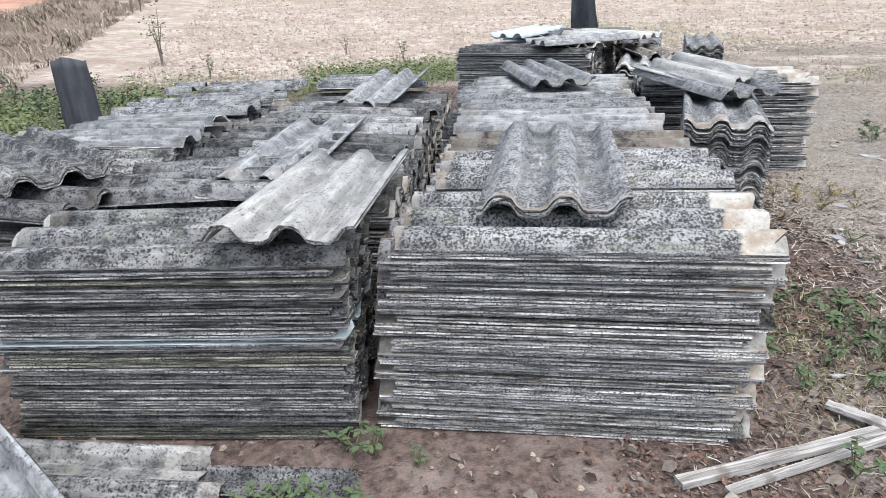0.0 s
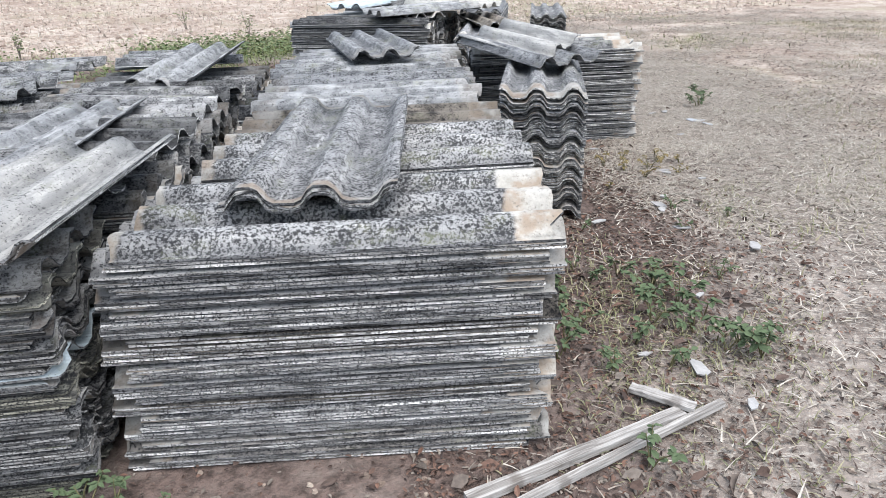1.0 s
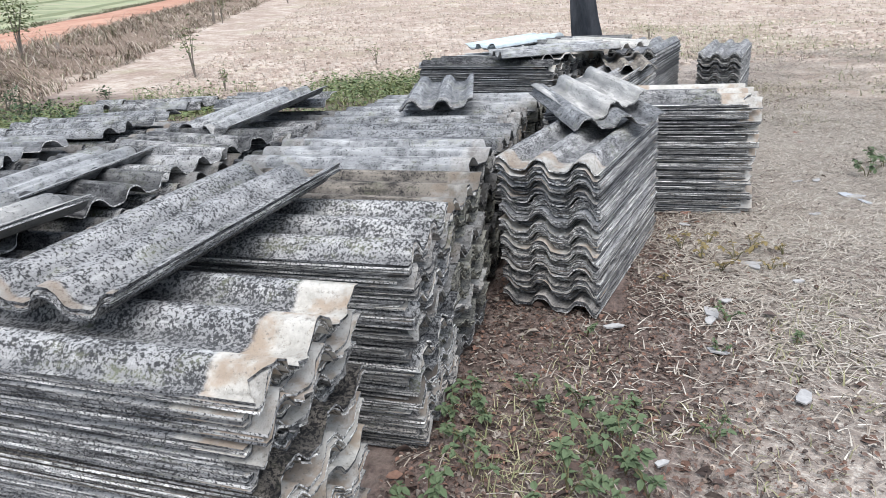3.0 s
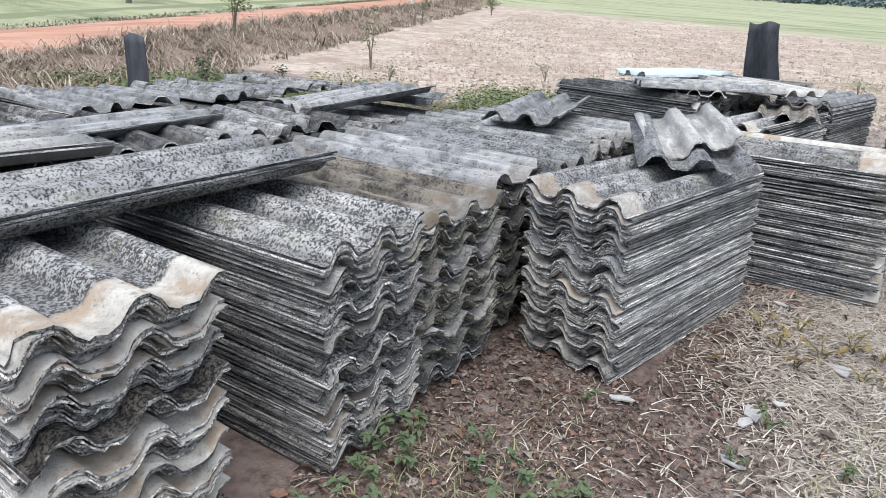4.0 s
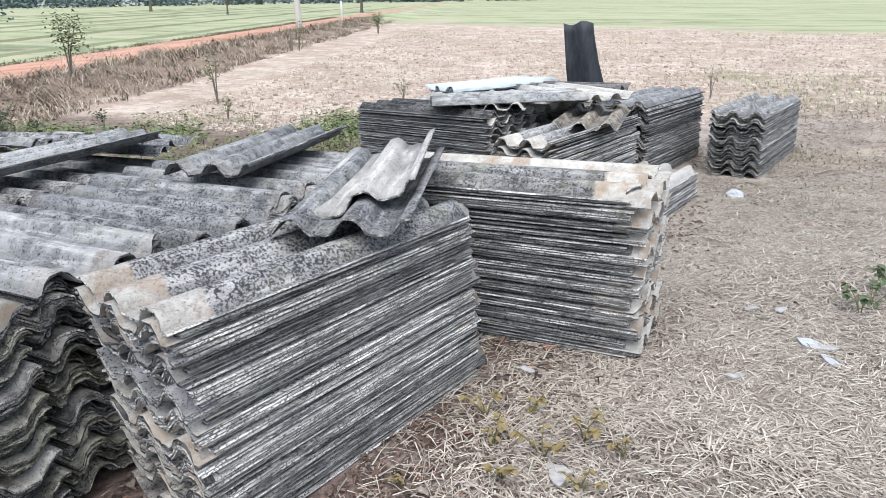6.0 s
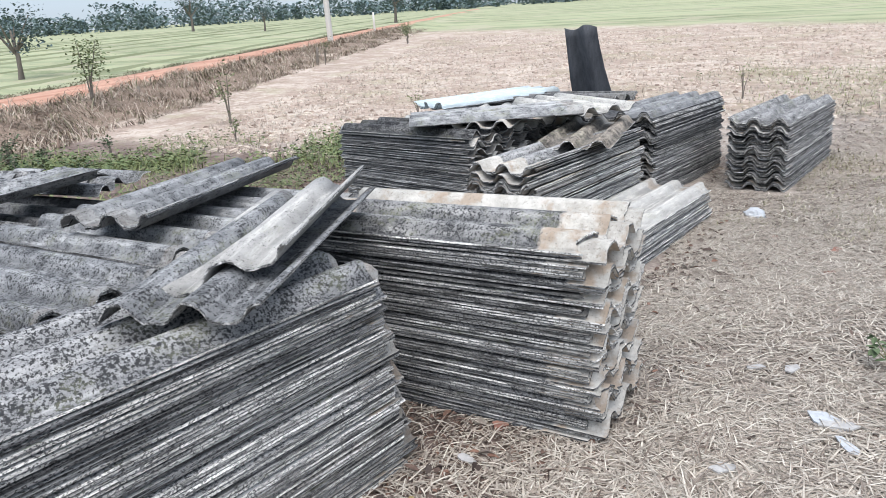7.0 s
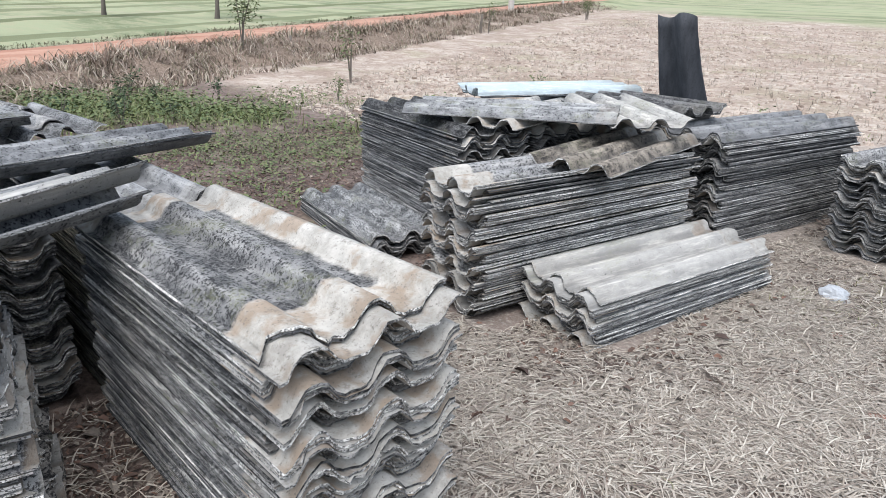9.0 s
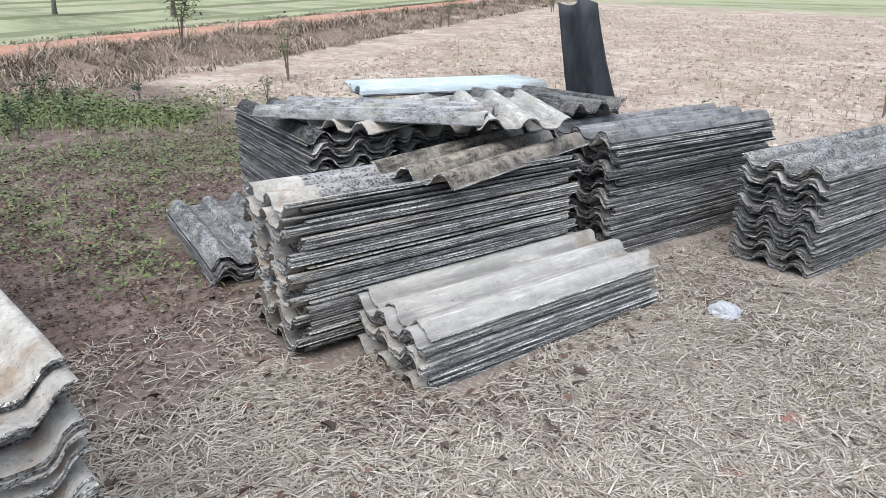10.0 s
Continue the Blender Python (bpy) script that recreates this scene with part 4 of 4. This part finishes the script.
def brick_bit(x, y, size, yaw, seed):
    """A broken lump of red brick."""
    r = random.Random(seed)
    bm = bmesh.new()
    bmesh.ops.create_cube(bm, size=1.0)
    bmesh.ops.subdivide_edges(bm, edges=bm.edges[:], cuts=2, use_grid_fill=True)
    for v in bm.verts:
        v.co = Vector((v.co.x * size * 1.3, v.co.y * size, v.co.z * size * 0.55)) * (1 + 0.35 * noise.noise(v.co * 2.2 + Vector((seed, 0, 0))))
    me = bpy.data.meshes.new("brick_fragment")
    bm.to_mesh(me)
    bm.free()
    me.materials.append(BRICK)
    ob = new("brick_fragment", me)
    ob.matrix_world = pose(x, y, ground_z(x, y) + 0.2 * size, 4, -5, yaw)
    tagged(ob, "broken lump of dull red brick on straw", "brick fragment", "brick fragments")


BRICK = tinted("dull_red_brick", [(0.24, 0.12, 0.09), (0.32, 0.17, 0.13)])
for i, (x, y, s, a) in enumerate([(2.98, 8.24, 0.045, 20), (3.01, 8.72, 0.05, 70), (2.61, 8.93, 0.04, 120), (2.12, 2.26, 0.035, 10), (1.86, 5.93, 0.045, 40)]):
    brick_bit(x, y, s, a, 5 + i)


def plank(a, b, wide, thick, seed, z=0.012):
    """A weathered split board from a to b."""
    r = random.Random(seed)
    d = Vector((b[0] - a[0], b[1] - a[1], 0))
    n, v, f = 10, [], []
    for i in range(n + 1):
        x = d.length * i / n
        w0, w1 = wide * r.uniform(0.42, 0.54), wide * r.uniform(0.42, 0.54)
        h = thick * r.uniform(0.85, 1.1)
        v += [(x, -w0, 0), (x, w1, 0), (x, w1 * 0.92, h), (x, 0.1 * wide, h * r.uniform(0.8, 1.0)), (x, -w0 * 0.92, h)]
    for i in range(n):
        q = 5 * i
        f += [(q + k, q + (k + 1) % 5, q + 5 + (k + 1) % 5, q + 5 + k) for k in range(5)]
    f += [(4, 3, 2, 1, 0), tuple(5 * n + k for k in range(5))]
    ob = new("plank", mesh_of("plank", v, f, WOOD))
    ob.matrix_world = pose(a[0], a[1], z + max(ground_z(*a), ground_z(*b)), 0, 0, math.degrees(math.atan2(d.y, d.x)))
    tagged(ob, "grey weathered split board lying on the soil", "plank", "weathered boards")


def weathered_wood():
    m, n, l, b = material("weathered_wood", 0.85, 0.15)
    k = Net(n, l)
    co = k.object_co()
    g = k.noise(k.scaled(co, (3, 90, 60)), 1.0, 5, 0.7)
    col = k.mix(k.ramp(g, 0.3, 0.7), (0.16, 0.145, 0.13), (0.50, 0.48, 0.45))
    col = k.mix(k.ramp(k.noise(co, 9, 4), 0.55, 0.7, 0, 0.6), col, (0.12, 0.10, 0.085))
    k.put(b.inputs["Base Color"], col)
    k.bump(b, g, 0.8, 0.004)
    return m


WOOD = weathered_wood()
plank((0.50, 1.90), (1.32, 2.27), 0.055, 0.025, 1)
plank((0.66, 1.88), (1.49, 2.31), 0.030, 0.022, 2)
plank((1.17, 2.41), (1.37, 2.27), 0.055, 0.018, 3, 0.03)

# flat sheets on the ground before the dark stack, and one leaning in the corner
loose("dusty grey broken sheet lying flat on the ground before the stack", sheet_mesh("roofing_sheet", 46, y0=-0.12, y1=0.03), pose(-1.91, 1.79, 0.02, 0, 0, 2), CEMENT_DARK)
loose("narrow white-edged sheet strip lying on the ground", sheet_mesh("roofing_sheet", 47, length=0.68, y0=-0.12, y1=0.0), pose(-0.99, 1.80, 0.0, 0, 0, 4), CEMENT)
loose("speckled grey sheet lying on the ground before the stacks", sheet_mesh("roofing_sheet", 44), pose(-1.80, 1.42, -0.02, 0, 0, 2), CEMENT_DARK)
loose("pale-edged sheet leaning on the pile beside the stacks", sheet_mesh("roofing_sheet", 45), pose(-1.77, 1.30, 0.20, 27, 0, -32.5), CEMENT_LONE)


# ---- saplings, trees and poles ----
def sapling(x, y, height, seed, leafy=200, spread=0.35, mat=BUSH_LEAF, label="thin leafy sapling growing on the bank"):
    r = random.Random(seed)
    base = tagged(new("sapling"), label, "sapling", "saplings")
    base.matrix_world = pose(x, y, ground_z(x, y) - 0.03)
    crown = Pile(seed)
    for b in range(4):
        yaw, out = r.uniform(0, 6.3), spread * height * r.uniform(0.2, 0.7)
        pts = [(0, 0, 0), (0.25 * out * math.cos(yaw), 0.25 * out * math.sin(yaw), 0.4 * height), (out * math.cos(yaw), out * math.sin(yaw), height * r.uniform(0.7, 1.0))]
        v, f = tube(pts, (0.012 * height + 0.004, 0.008 * height + 0.002, 0.003), 6)
        part("trunk" if b == 0 else "limb", mesh_of("limb", v, f, BARK), base)
        for i in range(leafy // 4):
            t = r.random() ** 0.7
            p = Vector(pts[1]).lerp(Vector(pts[2]), t) + Vector((r.gauss(0, 1), r.gauss(0, 1), r.gauss(0, 1))) * 0.09 * height
            crown.leaf(p.x, p.y, max(0.05, p.z), r.uniform(0.05, 0.10) * (0.5 + 0.35 * height), r.uniform(0, 6.3), r.uniform(-0.5, 0.7), r.uniform(-0.8, 0.8), 0.5)
    part("crown", mesh_of("crown", crown.v, crown.f, mat), base)


sapling(-13.2, 13.6, 1.65, 1, 560)
sapling(-8.2, 13.5, 1.25, 2, 130, 0.2)
sapling(-16.6, 26.5, 1.3, 3, 160)
sapling(-20.6, 39.0, 1.3, 4, 380, 0.4)
sapling(-21.4, 40.3, 1.4, 5, 380, 0.4)
sapling(-6.3, 11.9, 0.5, 6, 60, 0.35, BUSH_LEAF, "sparse twiggy sapling at the edge of the field")
sapling(-4.6, 15.3, 0.5, 7, 60, 0.5, BUSH_LEAF, "low dark weed tuft on the bare field")
sapling(-3.1, 14.6, 0.45, 8, 80, 0.5, BUSH_LEAF, "low dark weed tuft on the bare field")
sapling(1.3, 17.5, 0.7, 9, 30, 0.2, BUSH_LEAF, "sparse twiggy sapling at the edge of the field")
for i in range(9):
    rr = random.Random(70 + i)
    sapling(rr.uniform(-8.8, -5.6), rr.uniform(7.2, 10.5), rr.uniform(0.35, 0.65), 20 + i, 110, 0.6, LEAF, "bushy green weed beside the grass strip")


def pole(x, y, height, radius, mat, label, lean=0.0):
    z = rise(x, y)
    v, f = tube([(0, 0, -0.3), (lean * 0.5 * height, 0, 0.5 * height), (lean * height, 0, height)], (radius, radius * 0.9, radius * 0.75), 10)
    ob = new("utility_pole", mesh_of("utility_pole", v, f, mat, True))
    ob.matrix_world = pose(x, y, z)
    tagged(ob, label, "pole", "poles along the road")


pole(-30.5, 43.5, 8.0, 0.22, POLE, "whitish concrete utility pole beside the road")
pole(-38.5, 60.0, 1.9, 0.12, POLE, "short whitish marker post in the paddy field")
pole(-16.9, 26.3, 0.75, 0.06, BARK, "dark wooden stump on the bank", 0.15)
pole(-14.2, 15.6, 0.5, 0.05, BARK, "dark wooden stump on the bank", 0.05)


def tree(x, y, height, seed, label):
    """A field tree: tapered trunk, limbs, crown of many small leaf clumps."""
    r = random.Random(seed)
    base = tagged(new("tree"), label, "tree", "field trees")
    base.matrix_world = pose(x, y, rise(x, y) - 0.1)
    v, f = tube([(0, 0, 0), (0.1, 0.05, 0.3 * height), (-0.1, 0.1, 0.65 * height)], (0.045 * height, 0.03 * height, 0.012 * height), 9)
    part("trunk", mesh_of("trunk", v, f, BARK, True), base)
    crown = Pile(seed)
    for b in range(7):
        yaw, up = r.uniform(0, 6.3), r.uniform(0.45, 0.9) * height
        out = r.uniform(0.12, 0.32) * height
        tip = Vector((out * math.cos(yaw), out * math.sin(yaw), up))
        lv, lf = tube([(0, 0, 0.35 * height), tuple(tip * 0.6 + Vector((0, 0, 0.15 * height))), tuple(tip)], (0.02 * height, 0.012 * height, 0.004 * height), 5)
        part("limb", mesh_of("limb", lv, lf, BARK), base)
        for i in range(110):
            p = tip + Vector((r.gauss(0, 1), r.gauss(0, 1), r.gauss(0, 0.8))) * 0.10 * height
            crown.leaf(p.x, p.y, p.z, r.uniform(0.03, 0.06) * height, r.uniform(0, 6.3), r.uniform(-0.6, 0.6), r.uniform(-0.8, 0.8), 0.7)
    part("crown", mesh_of("crown", crown.v, crown.f, HAZY_LEAF), base)


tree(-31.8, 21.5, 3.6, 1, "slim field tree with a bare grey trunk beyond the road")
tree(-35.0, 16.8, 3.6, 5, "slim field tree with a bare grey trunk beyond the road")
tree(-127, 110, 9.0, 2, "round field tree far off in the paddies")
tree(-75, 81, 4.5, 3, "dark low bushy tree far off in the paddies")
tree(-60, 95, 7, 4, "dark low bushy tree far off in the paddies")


def far_woods():
    r = random.Random(31)
    p = Pile(9)
    for i in range(760):
        a = radians(90 + r.uniform(-22, 88))
        d = r.uniform(330, 520)
        x, y = d * math.cos(a), d * math.sin(a)
        h = r.uniform(6, 13) * (0.7 + 0.5 * smooth(-0.3, 0.3, noise.noise(Vector((a * 9, 0, 0)))))
        z = rise(x, y)
        for q in range(64):
            f_ = r.random()
            w = 0.62 * h * (0.35 + 0.9 * math.sin(math.pi * (0.15 + 0.8 * f_)))
            t = r.uniform(0, 6.3)
            p.leaf(x + w * r.random() * math.cos(t), y + w * r.random() * math.sin(t), z + h * f_, r.uniform(0.9, 2.1), r.uniform(0, 6.3), r.uniform(-0.8, 0.8), r.uniform(-1, 1), 0.8)
    p.thing("far_woods", HAZY_LEAF, "distant dark green tree line beyond the paddies, tinted with bluish haze", "woods")


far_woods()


def paddy_bunds():
    """Low grassy dykes between the far paddies."""
    p = Pile(10)
    r = random.Random(33)
    for k in range(8):
        off = 6 + 8.5 * k + r.uniform(-1.5, 1.5)
        n0 = len(p.v)
        for i in range(41):
            y = -30 + 190 * i / 40
            x = road_x(y) - off - 0.35 * k * (y / 30) + 0.6 * noise.noise(Vector((y * 0.1, k, 0)))
            z = rise(x, y)
            h = 0.10 + 0.12 * noise.noise(Vector((y * 0.22, k * 3.1, 5.0)))
            p.v += [(x + 0.5, y, z - 0.1), (x + 0.12, y, z + h), (x - 0.12, y, z + h), (x - 0.5, y, z - 0.1)]
        for i in range(40):
            q = n0 + 4 * i
            p.f += [(q + j, q + j + 1, q + j + 5, q + j + 4) for j in range(3)]
    p.thing("paddy_bunds", BUND, "low grassy dykes between the far paddies", "dykes")


paddy_bunds()
